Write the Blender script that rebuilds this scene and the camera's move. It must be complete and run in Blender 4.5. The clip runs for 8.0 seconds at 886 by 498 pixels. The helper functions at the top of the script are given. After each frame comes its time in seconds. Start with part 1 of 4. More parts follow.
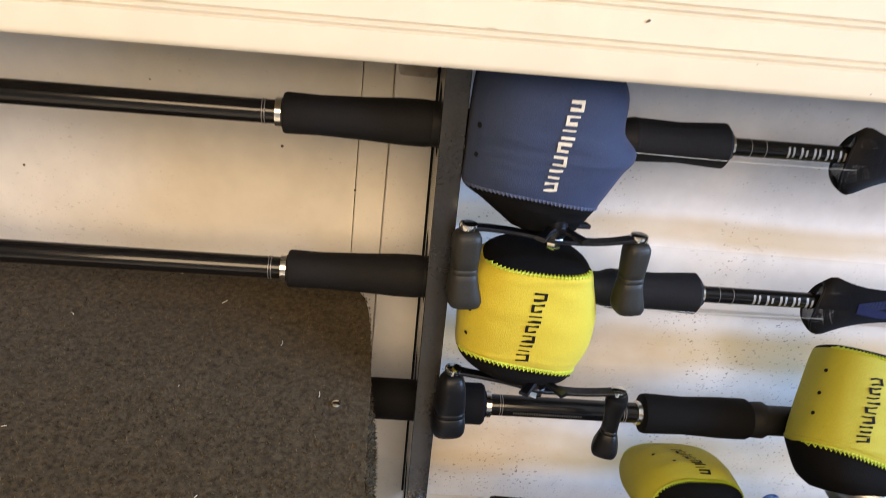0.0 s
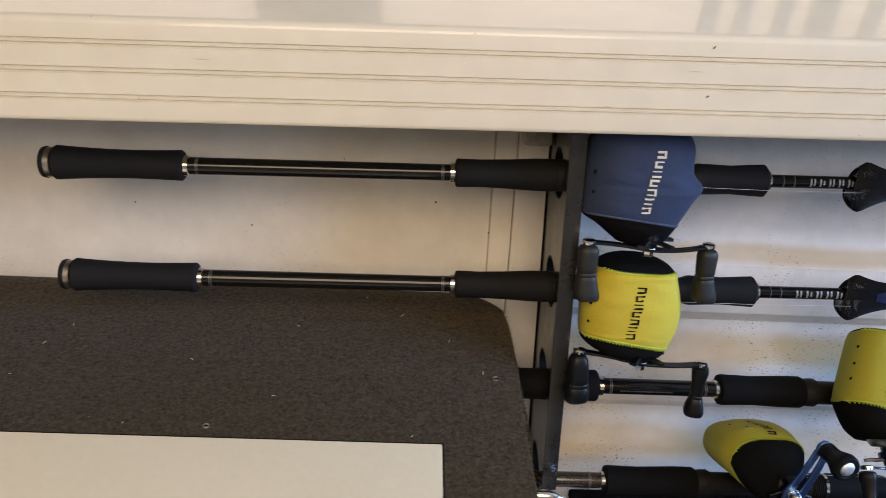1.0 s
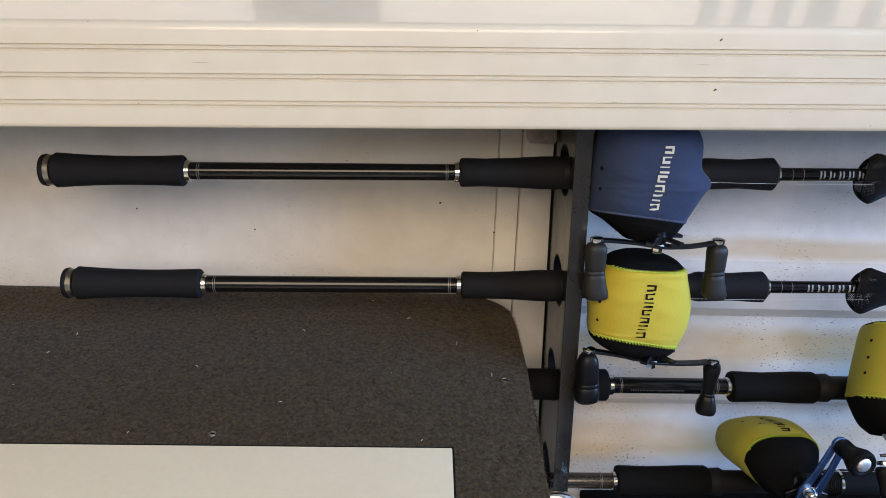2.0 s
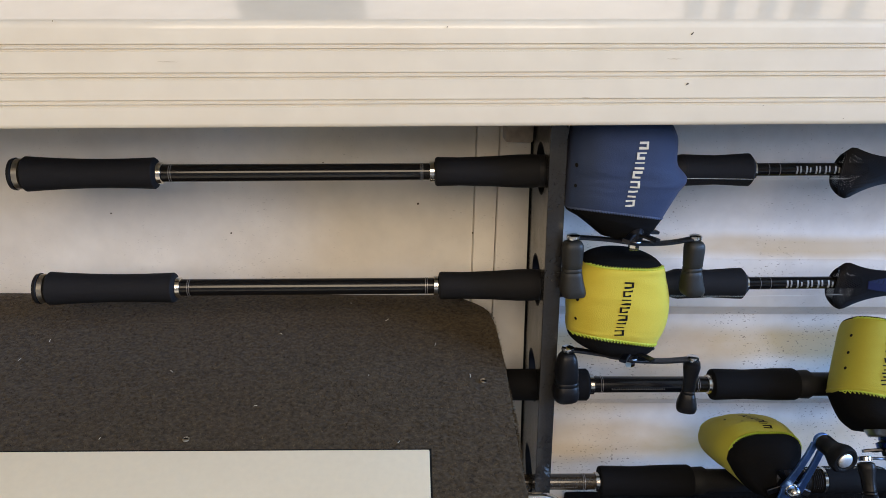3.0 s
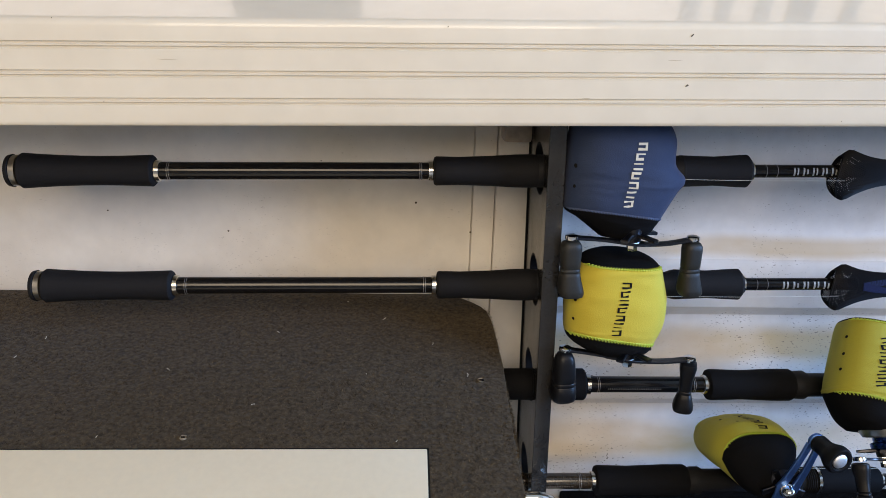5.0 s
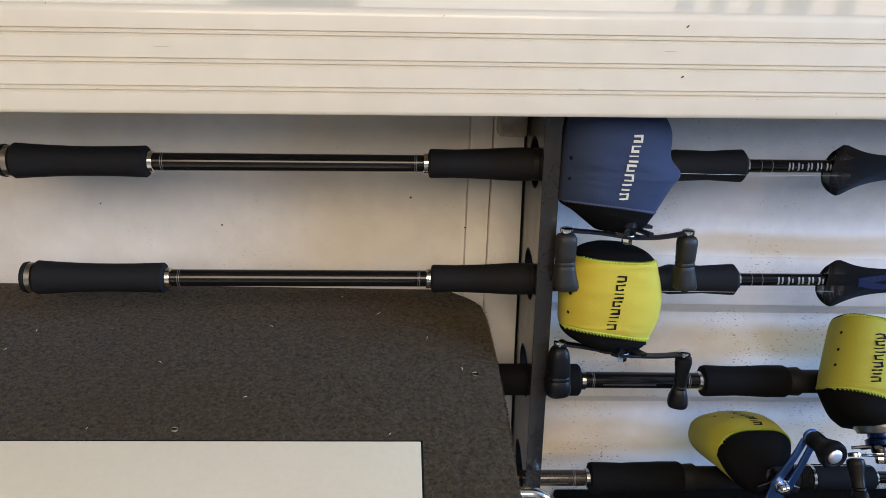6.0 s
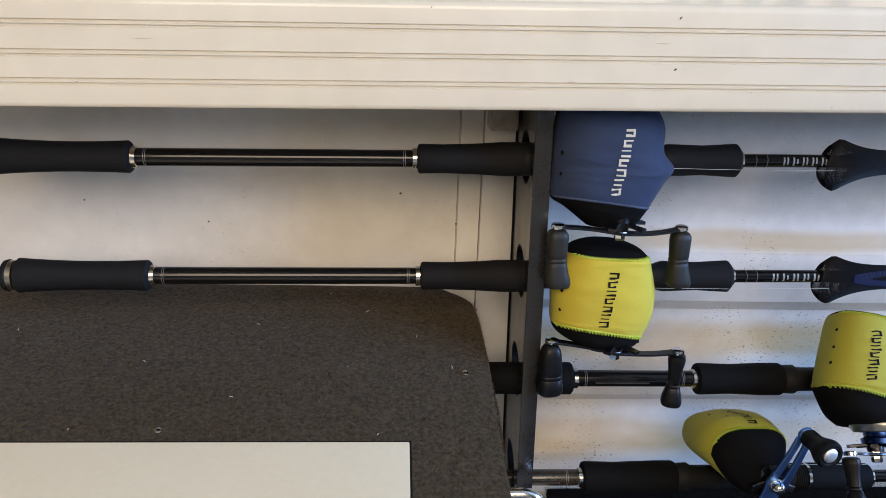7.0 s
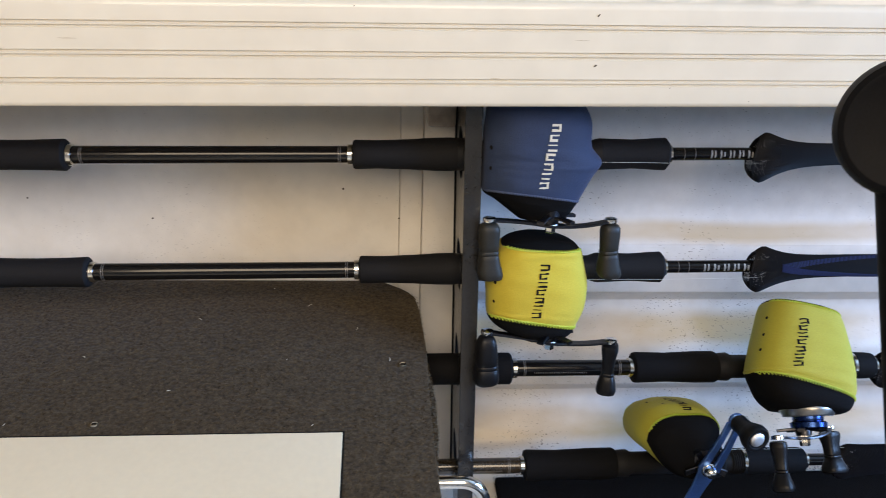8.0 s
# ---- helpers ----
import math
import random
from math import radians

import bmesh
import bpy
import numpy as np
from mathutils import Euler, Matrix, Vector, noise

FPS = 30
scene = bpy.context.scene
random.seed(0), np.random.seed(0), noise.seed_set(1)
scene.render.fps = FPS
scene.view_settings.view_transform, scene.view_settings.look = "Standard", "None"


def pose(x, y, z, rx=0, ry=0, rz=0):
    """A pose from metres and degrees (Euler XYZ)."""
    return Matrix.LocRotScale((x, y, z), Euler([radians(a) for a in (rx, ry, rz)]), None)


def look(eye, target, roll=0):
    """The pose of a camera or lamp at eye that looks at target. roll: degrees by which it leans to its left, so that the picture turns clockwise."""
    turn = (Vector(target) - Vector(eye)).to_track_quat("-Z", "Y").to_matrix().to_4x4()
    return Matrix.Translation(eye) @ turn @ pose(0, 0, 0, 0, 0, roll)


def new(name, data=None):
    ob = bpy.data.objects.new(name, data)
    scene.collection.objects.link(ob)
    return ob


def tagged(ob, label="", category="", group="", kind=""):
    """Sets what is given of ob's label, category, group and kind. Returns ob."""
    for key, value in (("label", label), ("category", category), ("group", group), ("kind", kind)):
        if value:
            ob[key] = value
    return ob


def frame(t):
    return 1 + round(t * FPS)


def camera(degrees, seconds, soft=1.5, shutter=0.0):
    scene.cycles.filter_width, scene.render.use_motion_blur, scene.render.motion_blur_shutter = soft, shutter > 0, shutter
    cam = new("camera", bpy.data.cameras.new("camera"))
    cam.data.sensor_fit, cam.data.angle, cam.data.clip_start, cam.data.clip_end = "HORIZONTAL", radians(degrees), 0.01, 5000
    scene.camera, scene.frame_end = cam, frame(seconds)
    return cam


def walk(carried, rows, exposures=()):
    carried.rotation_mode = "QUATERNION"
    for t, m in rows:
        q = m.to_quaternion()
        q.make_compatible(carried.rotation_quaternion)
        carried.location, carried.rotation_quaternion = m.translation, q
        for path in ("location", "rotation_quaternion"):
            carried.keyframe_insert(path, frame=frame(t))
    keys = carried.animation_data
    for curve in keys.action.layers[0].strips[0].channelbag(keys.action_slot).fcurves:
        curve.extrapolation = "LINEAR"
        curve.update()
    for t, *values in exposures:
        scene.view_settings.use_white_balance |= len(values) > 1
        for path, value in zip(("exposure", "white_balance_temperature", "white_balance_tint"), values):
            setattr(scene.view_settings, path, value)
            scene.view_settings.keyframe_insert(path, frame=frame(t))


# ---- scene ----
cam = camera(60.2, 8.0, soft=0.85, shutter=0.3)
PATH = [
    (0, (0.015, -0.420, 0.975), (0.215, 1.38, 0.126), 7.15),
    (0.2, (0.008, -0.44, 0.979), (0.222, 1.392, 0.207), 7.3),
    (0.5, (-0.012, -0.516, 0.98), (0.179, 1.366, 0.331), 6.6),
    (0.7, (-0.03, -0.561, 0.996), (0.142, 1.324, 0.35), 5.5),
    (0.8, (-0.046, -0.589, 0.991), (0.085, 1.307, 0.367), 3.9),
    (1, (-0.07, -0.608, 0.993), (0.014, 1.284, 0.352), 3.1),
    (1.2, (-0.088, -0.613, 0.993), (0.008, 1.279, 0.352), 3.1),
    (2.3, (-0.067, -0.597, 0.988), (0.005, 1.298, 0.351), 1.6),
    (2.5, (-0.066, -0.6, 0.985), (0.011, 1.3, 0.365), 1.5),
    (3, (-0.059, -0.598, 0.983), (0.038, 1.301, 0.364), 1.3),
    (3.5, (-0.064, -0.604, 0.981), (0.044, 1.293, 0.359), 1.5),
    (4, (-0.068, -0.605, 0.979), (0.043, 1.293, 0.361), 1.7),
    (4.5, (-0.069, -0.604, 0.979), (0.043, 1.297, 0.369), 1.9),
    (4.7, (-0.066, -0.601, 0.984), (0.046, 1.295, 0.358), 1.8),
    (5.8, (-0.061, -0.593, 0.977), (0.066, 1.304, 0.358), 2.1),
    (6, (-0.063, -0.599, 0.972), (0.066, 1.304, 0.368), 2.2),
    (6.5, (-0.062, -0.596, 0.978), (0.073, 1.304, 0.37), 2.1),
    (7, (-0.057, -0.589, 0.969), (0.082, 1.31, 0.357), 2.2),
    (7.5, (-0.052, -0.589, 0.972), (0.091, 1.307, 0.351), 2.1),
    (7.8, (-0.028, -0.6, 0.967), (0.108, 1.296, 0.345), 2.6),
    (7.9, (-0.024, -0.606, 0.964), (0.135, 1.295, 0.368), 2.15),
    (8, (-0.019, -0.603, 0.973), (0.16, 1.288, 0.35), 2.0),
]
# the hull side leans outward by FLARE; all things along it are laid out in the hull's own axes
FLARE = 14.5
HULL = Matrix.Translation((0, 0, 0.7)) @ pose(0, 0, 0, -FLARE, 0, 0) @ Matrix.Translation((0, 0, -0.7))
walk(cam, [(t, HULL @ look(eye, target, roll)) for t, eye, target, roll in PATH],
     [(0.0, -0.04, 8900, 20), (0.5, -0.38, 8350, 19), (1.0, -0.68, 8000, 19), (1.2, -0.64, 7700, 18), (2.3, -0.57, 7150, 17), (6.5, -0.57, 7150, 17), (7.2, -0.51, 7150, 17), (8.0, -0.42, 7250, 17)])

# ---- world and light ----
world = bpy.data.worlds.new("world")
scene.world = world
world.use_nodes = True
wn, wl = world.node_tree.nodes, world.node_tree.links
sky = wn.new("ShaderNodeTexSky")
sky.sky_type, sky.sun_disc = "NISHITA", False
sky.sun_elevation, sky.sun_rotation = radians(48), radians(60)
wl.new(sky.outputs[0], wn["Background"].inputs[0])
wn["Background"].inputs[1].default_value = 0.05


def area(name, eye, target, w, h, power, colour):
    lamp = bpy.data.lights.new(name, "AREA")
    lamp.shape, lamp.size, lamp.size_y, lamp.energy, lamp.color = "RECTANGLE", w, h, power, colour
    ob = new(name, lamp)
    ob.matrix_world = look(eye, target)
    return ob


# blue daylight through the door opening; the warm overhead lamp is an added key light
area("door_daylight", (2.58, -0.78, 1.80), (0.30, 0.0, 0.70), 1.4, 0.9, 212, (0.25, 0.51, 1.0))
area("overhead_key", (-0.16, -1.92, 2.52), (0.0, 0.0, 0.8), 1.7, 1.25, 66, (1.0, 0.885, 0.685))


# ---- materials ----
def material(name, colour, rough=0.5, metal=0.0, grain=300.0, vary=0.12, bump=0.1, stain=0.0, stain_colour=(0.3, 0.2, 0.1),
             stain_size=14.0, coat=0.0, sheen=0.0, specks=0.0, size=0.001, gloss=0.5, island=0.0, bands=()):
    m = bpy.data.materials.new(name)
    m.use_nodes = True
    n, l = m.node_tree.nodes, m.node_tree.links
    p = n["Principled BSDF"]
    p.inputs["Roughness"].default_value, p.inputs["Metallic"].default_value = rough, metal
    p.inputs["Coat Weight"].default_value, p.inputs["Coat Roughness"].default_value = coat, 0.08
    p.inputs["Sheen Weight"].default_value = sheen
    p.inputs["Specular IOR Level"].default_value = gloss
    where = n.new("ShaderNodeTexCoord")
    fine, broad = n.new("ShaderNodeTexNoise"), n.new("ShaderNodeTexNoise")
    for tex, s, d in ((fine, grain, 3), (broad, stain_size, 5)):
        l.new(where.outputs["Object"], tex.inputs["Vector"])
        tex.inputs["Scale"].default_value, tex.inputs["Detail"].default_value = s, d
    ramp = n.new("ShaderNodeMapRange")
    ramp.inputs["From Min"].default_value, ramp.inputs["From Max"].default_value = 0.3, 0.7
    ramp.inputs["To Min"].default_value, ramp.inputs["To Max"].default_value = 1 - vary, 1 + vary
    l.new(fine.outputs[0], ramp.inputs["Value"])
    tone = n.new("ShaderNodeMix")
    tone.data_type, tone.blend_type = "RGBA", "MULTIPLY"
    tone.inputs[0].default_value = 1
    tone.inputs[6].default_value = (*colour, 1)
    l.new(ramp.outputs[0], tone.inputs[7])
    last = tone.outputs[2]
    mask = n.new("ShaderNodeMapRange")
    mask.inputs["From Min"].default_value, mask.inputs["From Max"].default_value = 0.45, 0.75
    mask.inputs["To Max"].default_value = stain
    l.new(broad.outputs[0], mask.inputs["Value"])
    if stain:
        mix = n.new("ShaderNodeMix")
        mix.data_type = "RGBA"
        mix.inputs[7].default_value = (*stain_colour, 1)
        l.new(mask.outputs[0], mix.inputs[0])
        l.new(last, mix.inputs[6])
        last = mix.outputs[2]
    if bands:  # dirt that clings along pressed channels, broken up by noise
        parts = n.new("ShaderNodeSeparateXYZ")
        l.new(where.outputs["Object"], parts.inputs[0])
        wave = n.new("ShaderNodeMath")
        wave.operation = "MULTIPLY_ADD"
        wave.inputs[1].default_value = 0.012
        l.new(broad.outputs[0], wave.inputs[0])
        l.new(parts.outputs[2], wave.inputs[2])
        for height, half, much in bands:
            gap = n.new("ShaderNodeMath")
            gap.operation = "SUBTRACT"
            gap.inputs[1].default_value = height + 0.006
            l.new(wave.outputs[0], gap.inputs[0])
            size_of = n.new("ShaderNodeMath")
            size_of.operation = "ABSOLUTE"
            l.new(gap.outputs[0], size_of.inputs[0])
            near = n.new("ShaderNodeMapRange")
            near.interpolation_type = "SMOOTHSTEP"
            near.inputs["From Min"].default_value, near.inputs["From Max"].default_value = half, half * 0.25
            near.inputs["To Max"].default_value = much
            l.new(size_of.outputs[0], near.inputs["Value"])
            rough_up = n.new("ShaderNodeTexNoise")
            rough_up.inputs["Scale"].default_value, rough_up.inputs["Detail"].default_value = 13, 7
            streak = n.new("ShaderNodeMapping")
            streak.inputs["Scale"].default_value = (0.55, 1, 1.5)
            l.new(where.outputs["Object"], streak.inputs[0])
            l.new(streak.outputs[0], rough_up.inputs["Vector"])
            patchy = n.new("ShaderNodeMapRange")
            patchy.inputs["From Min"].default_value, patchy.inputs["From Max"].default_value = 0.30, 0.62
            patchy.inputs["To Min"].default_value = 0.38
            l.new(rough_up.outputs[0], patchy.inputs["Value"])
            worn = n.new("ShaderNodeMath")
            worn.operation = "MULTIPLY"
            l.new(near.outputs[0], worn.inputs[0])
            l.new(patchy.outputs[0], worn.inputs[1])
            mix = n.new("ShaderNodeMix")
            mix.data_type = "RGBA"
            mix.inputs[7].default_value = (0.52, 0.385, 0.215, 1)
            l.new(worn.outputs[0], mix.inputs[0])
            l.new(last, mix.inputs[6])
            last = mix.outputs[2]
    if island:
        geo, hue = n.new("ShaderNodeNewGeometry"), n.new("ShaderNodeMix")
        hue.data_type, hue.blend_type = "RGBA", "MULTIPLY"
        hue.inputs[0].default_value = 1
        span = n.new("ShaderNodeMapRange")
        span.inputs["To Min"].default_value, span.inputs["To Max"].default_value = 1 - island, 1 + island
        l.new(geo.outputs["Random Per Island"], span.inputs["Value"])
        l.new(last, hue.inputs[6])
        l.new(span.outputs[0], hue.inputs[7])
        last = hue.outputs[2]
    if specks:
        dots = n.new("ShaderNodeTexNoise")
        dots.inputs["Scale"].default_value, dots.inputs["Detail"].default_value = 500, 3
        stretch = n.new("ShaderNodeMapping")
        stretch.inputs["Scale"].default_value = (0.7, 1, 1.6)
        l.new(where.outputs["Object"], stretch.inputs[0])
        l.new(stretch.outputs[0], dots.inputs["Vector"])
        cut = n.new("ShaderNodeMapRange")
        cut.inputs["From Min"].default_value, cut.inputs["From Max"].default_value = 0.640, 0.668
        l.new(dots.outputs[0], cut.inputs["Value"])
        crowd = n.new("ShaderNodeTexNoise")
        crowd.inputs["Scale"].default_value, crowd.inputs["Detail"].default_value = 16, 4
        l.new(where.outputs["Object"], crowd.inputs["Vector"])
        some = n.new("ShaderNodeMapRange")
        some.inputs["From Min"].default_value, some.inputs["From Max"].default_value = 0.40, 0.60
        some.inputs["To Max"].default_value = specks
        l.new(crowd.outputs[0], some.inputs["Value"])
        spread = n.new("ShaderNodeSeparateXYZ")
        l.new(where.outputs["Object"], spread.inputs[0])
        lower = n.new("ShaderNodeMapRange")
        lower.inputs["From Min"].default_value, lower.inputs["From Max"].default_value = 0.83, 0.72
        lower.inputs["To Min"].default_value, lower.inputs["To Max"].default_value = -0.045, 0.0
        l.new(spread.outputs[2], lower.inputs["Value"])
        shifted = n.new("ShaderNodeMath")
        l.new(dots.outputs[0], shifted.inputs[0])
        l.new(lower.outputs[0], shifted.inputs[1])
        l.new(shifted.outputs[0], cut.inputs["Value"])
        both = n.new("ShaderNodeMath")
        both.operation = "MULTIPLY"
        l.new(cut.outputs[0], both.inputs[0])
        l.new(some.outputs[0], both.inputs[1])
        mix = n.new("ShaderNodeMix")
        mix.data_type = "RGBA"
        mix.inputs[7].default_value = (0.10, 0.07, 0.045, 1)
        l.new(both.outputs[0], mix.inputs[0])
        l.new(last, mix.inputs[6])
        last = mix.outputs[2]
    l.new(last, p.inputs["Base Color"])
    rr = n.new("ShaderNodeMapRange")
    rr.inputs["To Min"].default_value, rr.inputs["To Max"].default_value = max(0.03, rough - 0.1), min(1, rough + 0.1)
    l.new(broad.outputs[0], rr.inputs["Value"])
    l.new(rr.outputs[0], p.inputs["Roughness"])
    if bump:
        b = n.new("ShaderNodeBump")
        b.inputs["Strength"].default_value, b.inputs["Distance"].default_value = bump, size
        l.new(fine.outputs[0], b.inputs["Height"])
        l.new(b.outputs[0], p.inputs["Normal"])
    return m


GELCOAT = material("gelcoat", (0.705, 0.625, 0.482), 0.42, grain=40, vary=0.03, bump=0.04, stain=0.16, stain_colour=(0.55, 0.42, 0.28), stain_size=7, coat=0.5)
HULL_PAINT = material("hull_paint", (0.755, 0.710, 0.635), 0.34, grain=60, vary=0.04, bump=0.12, stain=0.22, stain_colour=(0.48, 0.36, 0.23), stain_size=9, coat=0.2, specks=0.25)
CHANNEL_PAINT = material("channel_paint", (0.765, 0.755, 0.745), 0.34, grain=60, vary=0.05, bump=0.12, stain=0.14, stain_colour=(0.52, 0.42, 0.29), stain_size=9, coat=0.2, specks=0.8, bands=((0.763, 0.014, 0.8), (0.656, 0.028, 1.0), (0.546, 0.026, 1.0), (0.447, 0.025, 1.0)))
CARPET = material("carpet", (0.046, 0.0335, 0.0185), 0.95, gloss=0.1, grain=330, vary=0.55, bump=0.35, stain=0.5, stain_colour=(0.068, 0.052, 0.033), stain_size=130, sheen=0.15, size=0.003)
FIBRE = material("carpet_fibre", (0.058, 0.0420, 0.0240), 0.9, grain=260, vary=0.7, bump=0, gloss=0.2, island=0.4)
DARK_CARPET = material("dark_carpet", (0.0065, 0.0065, 0.007), 0.95, gloss=0.08, grain=900, vary=0.6, bump=0.9, sheen=0.0, size=0.003)
PLASTIC = material("white_plastic", (0.78, 0.675, 0.485), 0.38, grain=200, vary=0.02, bump=0.05, stain=0.1, stain_colour=(0.5, 0.42, 0.3), stain_size=11)
FOAM = material("foam_grip", (0.0095, 0.0095, 0.0108), 0.74, gloss=0.18, grain=1500, vary=0.25, bump=0.25)
BLACK_FOAM = material("black_foam_grip", (0.0055, 0.0055, 0.0062), 0.78, gloss=0.10, grain=1500, vary=0.25, bump=0.25)
BLANK = material("rod_blank", (0.006, 0.0055, 0.0055), 0.15, grain=500, vary=0.2, bump=0, coat=0.2, gloss=0.35)
BROWN_BLANK = material("brown_rod_blank", (0.034, 0.025, 0.016), 0.2, grain=500, vary=0.2, bump=0, coat=0.7, gloss=0.5)
BLACK_SEAT = material("reel_seat", (0.010, 0.010, 0.011), 0.6, gloss=0.2, grain=700, vary=0.2, bump=0.05)
SATIN = material("satin_metal", (0.40, 0.385, 0.36), 0.34, 1.0, grain=300, vary=0.1, bump=0.02)
BRUSHED = material("brushed_steel", (0.86, 0.86, 0.86), 0.5, 1.0, grain=600, vary=0.06, bump=0.03)
CHROME = material("chrome", (0.78, 0.76, 0.72), 0.16, 1.0, grain=300, vary=0.06, bump=0.02)
DARK_METAL = material("dark_metal", (0.060, 0.060, 0.066), 0.36, 1.0, grain=400, vary=0.2, bump=0.03)
BOARD = material("rack_plastic", (0.020, 0.019, 0.018), 0.22, gloss=0.6, grain=600, vary=0.2, bump=0.12, stain=0.3, stain_colour=(0.05, 0.047, 0.042), stain_size=30)
OLIVE_RUBBER = material("olive_knob_rubber", (0.021, 0.020, 0.0165), 0.5, gloss=0.3, grain=900, vary=0.15, bump=0.1)
RUBBER = material("knob_rubber", (0.006, 0.006, 0.0068), 0.40, gloss=0.22, grain=900, vary=0.15, bump=0.1)
POST_RUBBER = material("post_rubber", (0.004, 0.004, 0.005), 0.6, grain=700, vary=0.2, bump=0.1, gloss=0.12)
YELLOW = material("yellow_neoprene", (0.54, 0.430, 0.045), 0.75, grain=1400, vary=0.10, bump=0.25, stain=0.25, stain_colour=(0.47, 0.43, 0.04), stain_size=25, sheen=0.08, gloss=0.3)
OLIVE_YELLOW = material("yellow_green_neoprene", (0.405, 0.365, 0.042), 0.75, grain=1400, vary=0.10, bump=0.25, stain=0.3, stain_colour=(0.36, 0.36, 0.04), stain_size=25, sheen=0.06, gloss=0.3)
BLUE = material("blue_neoprene", (0.022, 0.037, 0.082), 0.78, grain=1400, vary=0.12, bump=0.25, stain=0.25, stain_colour=(0.030, 0.046, 0.092), stain_size=30, sheen=0.05, gloss=0.3)
BLACK_NEOPRENE = material("black_neoprene", (0.0055, 0.0055, 0.006), 0.88, grain=1300, vary=0.2, bump=0.25, gloss=0.08)
LIME = material("lime_thread", (0.42, 0.52, 0.05), 0.6, grain=900, vary=0.2, bump=0)
BLUE_THREAD = material("blue_thread", (0.045, 0.065, 0.125), 0.7, grain=900, vary=0.2, bump=0)
BLACK_PRINT = material("black_print", (0.008, 0.0075, 0.006), 0.7, gloss=0.12, grain=900, vary=0.2, bump=0)
PALE_PRINT = material("pale_print", (0.62, 0.58, 0.48), 0.6, grain=900, vary=0.1, bump=0)
SILVER_PRINT = material("silver_print", (0.46, 0.45, 0.44), 0.3, 0.7, grain=900, vary=0.2, bump=0)
WRAP = material("wrap_thread", (0.20, 0.19, 0.18), 0.4, 0.5, grain=900, vary=0.3, bump=0)
NET = material("net_cord", (0.0022, 0.0024, 0.0042), 0.5, gloss=0.16, grain=900, vary=0.3, bump=0)
NET_BLUE = material("net_cord_blue", (0.006, 0.010, 0.048), 0.6, gloss=0.2, grain=900, vary=0.3, bump=0)
NAVY_METAL = material("navy_anodised", (0.03, 0.07, 0.22), 0.28, 1.0, grain=700, vary=0.1, bump=0.02)
ANODISED = material("blue_anodised", (0.14, 0.30, 0.71), 0.38, 1.0, grain=700, vary=0.08, bump=0.02)
LINE = material("fishing_line", (0.75, 0.78, 0.74), 0.3, grain=300, vary=0.05, bump=0)
CHIP = material("paint_chip", (0.09, 0.065, 0.04), 0.6, grain=500, vary=0.3, bump=0)
RESIDUE = material("scuff_mark", (0.52, 0.43, 0.30), 0.45, grain=70, vary=0.06, bump=0.03)
WELD = material("stained_weld", (0.40, 0.335, 0.275), 0.32, grain=120, vary=0.15, bump=0.25, stain=0.5, stain_colour=(0.62, 0.55, 0.45), stain_size=60, coat=0.3)
SHED_WALL = material("shed_wall", (0.62, 0.56, 0.46), 0.8, grain=30, vary=0.06, bump=0.1, stain=0.2, stain_colour=(0.4, 0.34, 0.26), stain_size=2)
PALE_WALL = material("pale_panel", (0.90, 0.81, 0.68), 0.8, grain=30, vary=0.04, bump=0.1, stain=0.15, stain_colour=(0.7, 0.6, 0.48), stain_size=2)
CONCRETE = material("concrete", (0.34, 0.33, 0.31), 0.85, grain=40, vary=0.12, bump=0.2, stain=0.3, stain_colour=(0.2, 0.19, 0.18), stain_size=2)

# ---- builders ----
BASES, SPINS = {}, {}


def finish(ob, bm, mat, base=None, smooth=True):
    bmesh.ops.recalc_face_normals(bm, faces=bm.faces[:])
    if base is not None:
        bmesh.ops.translate(bm, verts=bm.verts[:], vec=-Vector(base))
    bm.to_mesh(ob.data)
    bm.free()
    ob.data.materials.append(mat)
    if smooth:
        ob.data.shade_smooth()
        ob.data.set_sharp_from_angle(angle=radians(38))
    return ob


def thing(name, base, label, category, group=""):
    """An Empty at base (hull axes) that carries parts."""
    ob = new(name)
    ob.empty_display_size = 0.02
    ob.matrix_world = HULL @ Matrix.Translation(base)
    BASES[ob.name] = Vector(base)
    return tagged(ob, label, category, group)


def part(name, bm, mat, parent, label="", smooth=True, kind=""):
    ob = new(name, bpy.data.meshes.new(name))
    ob.parent = parent
    base = BASES[parent.name]
    BASES[ob.name] = base
    if parent.name in SPINS:
        SPINS[ob.name] = SPINS[parent.name]
        bmesh.ops.transform(bm, matrix=SPINS[ob.name], verts=bm.verts[:])
    finish(ob, bm, mat, base, smooth)
    return tagged(ob, label, kind=kind)


def setting(name, bm, mat, label, category, leaning=True, smooth=True):
    ob = new(name, bpy.data.meshes.new(name))
    finish(ob, bm, mat, None, smooth)
    if leaning:
        ob.matrix_world = HULL
    BASES[ob.name] = Vector((0, 0, 0))
    return tagged(ob, label, category, kind="structure")


def box(lo, hi, bevel=0.0, m=None, bm=None):
    bm = bm or bmesh.new()
    lo, hi = Vector(lo), Vector(hi)
    made = bmesh.ops.create_cube(bm, size=1, matrix=Matrix.Translation((lo + hi) / 2) @ Matrix.Diagonal((*(hi - lo), 1)))
    if bevel:
        edges = list({e for v in made["verts"] for e in v.link_edges})
        bmesh.ops.bevel(bm, geom=edges, offset=bevel, segments=2, affect="EDGES", profile=0.6)
    if m is not None:
        bmesh.ops.transform(bm, matrix=m, verts=bm.verts[:])
    return bm


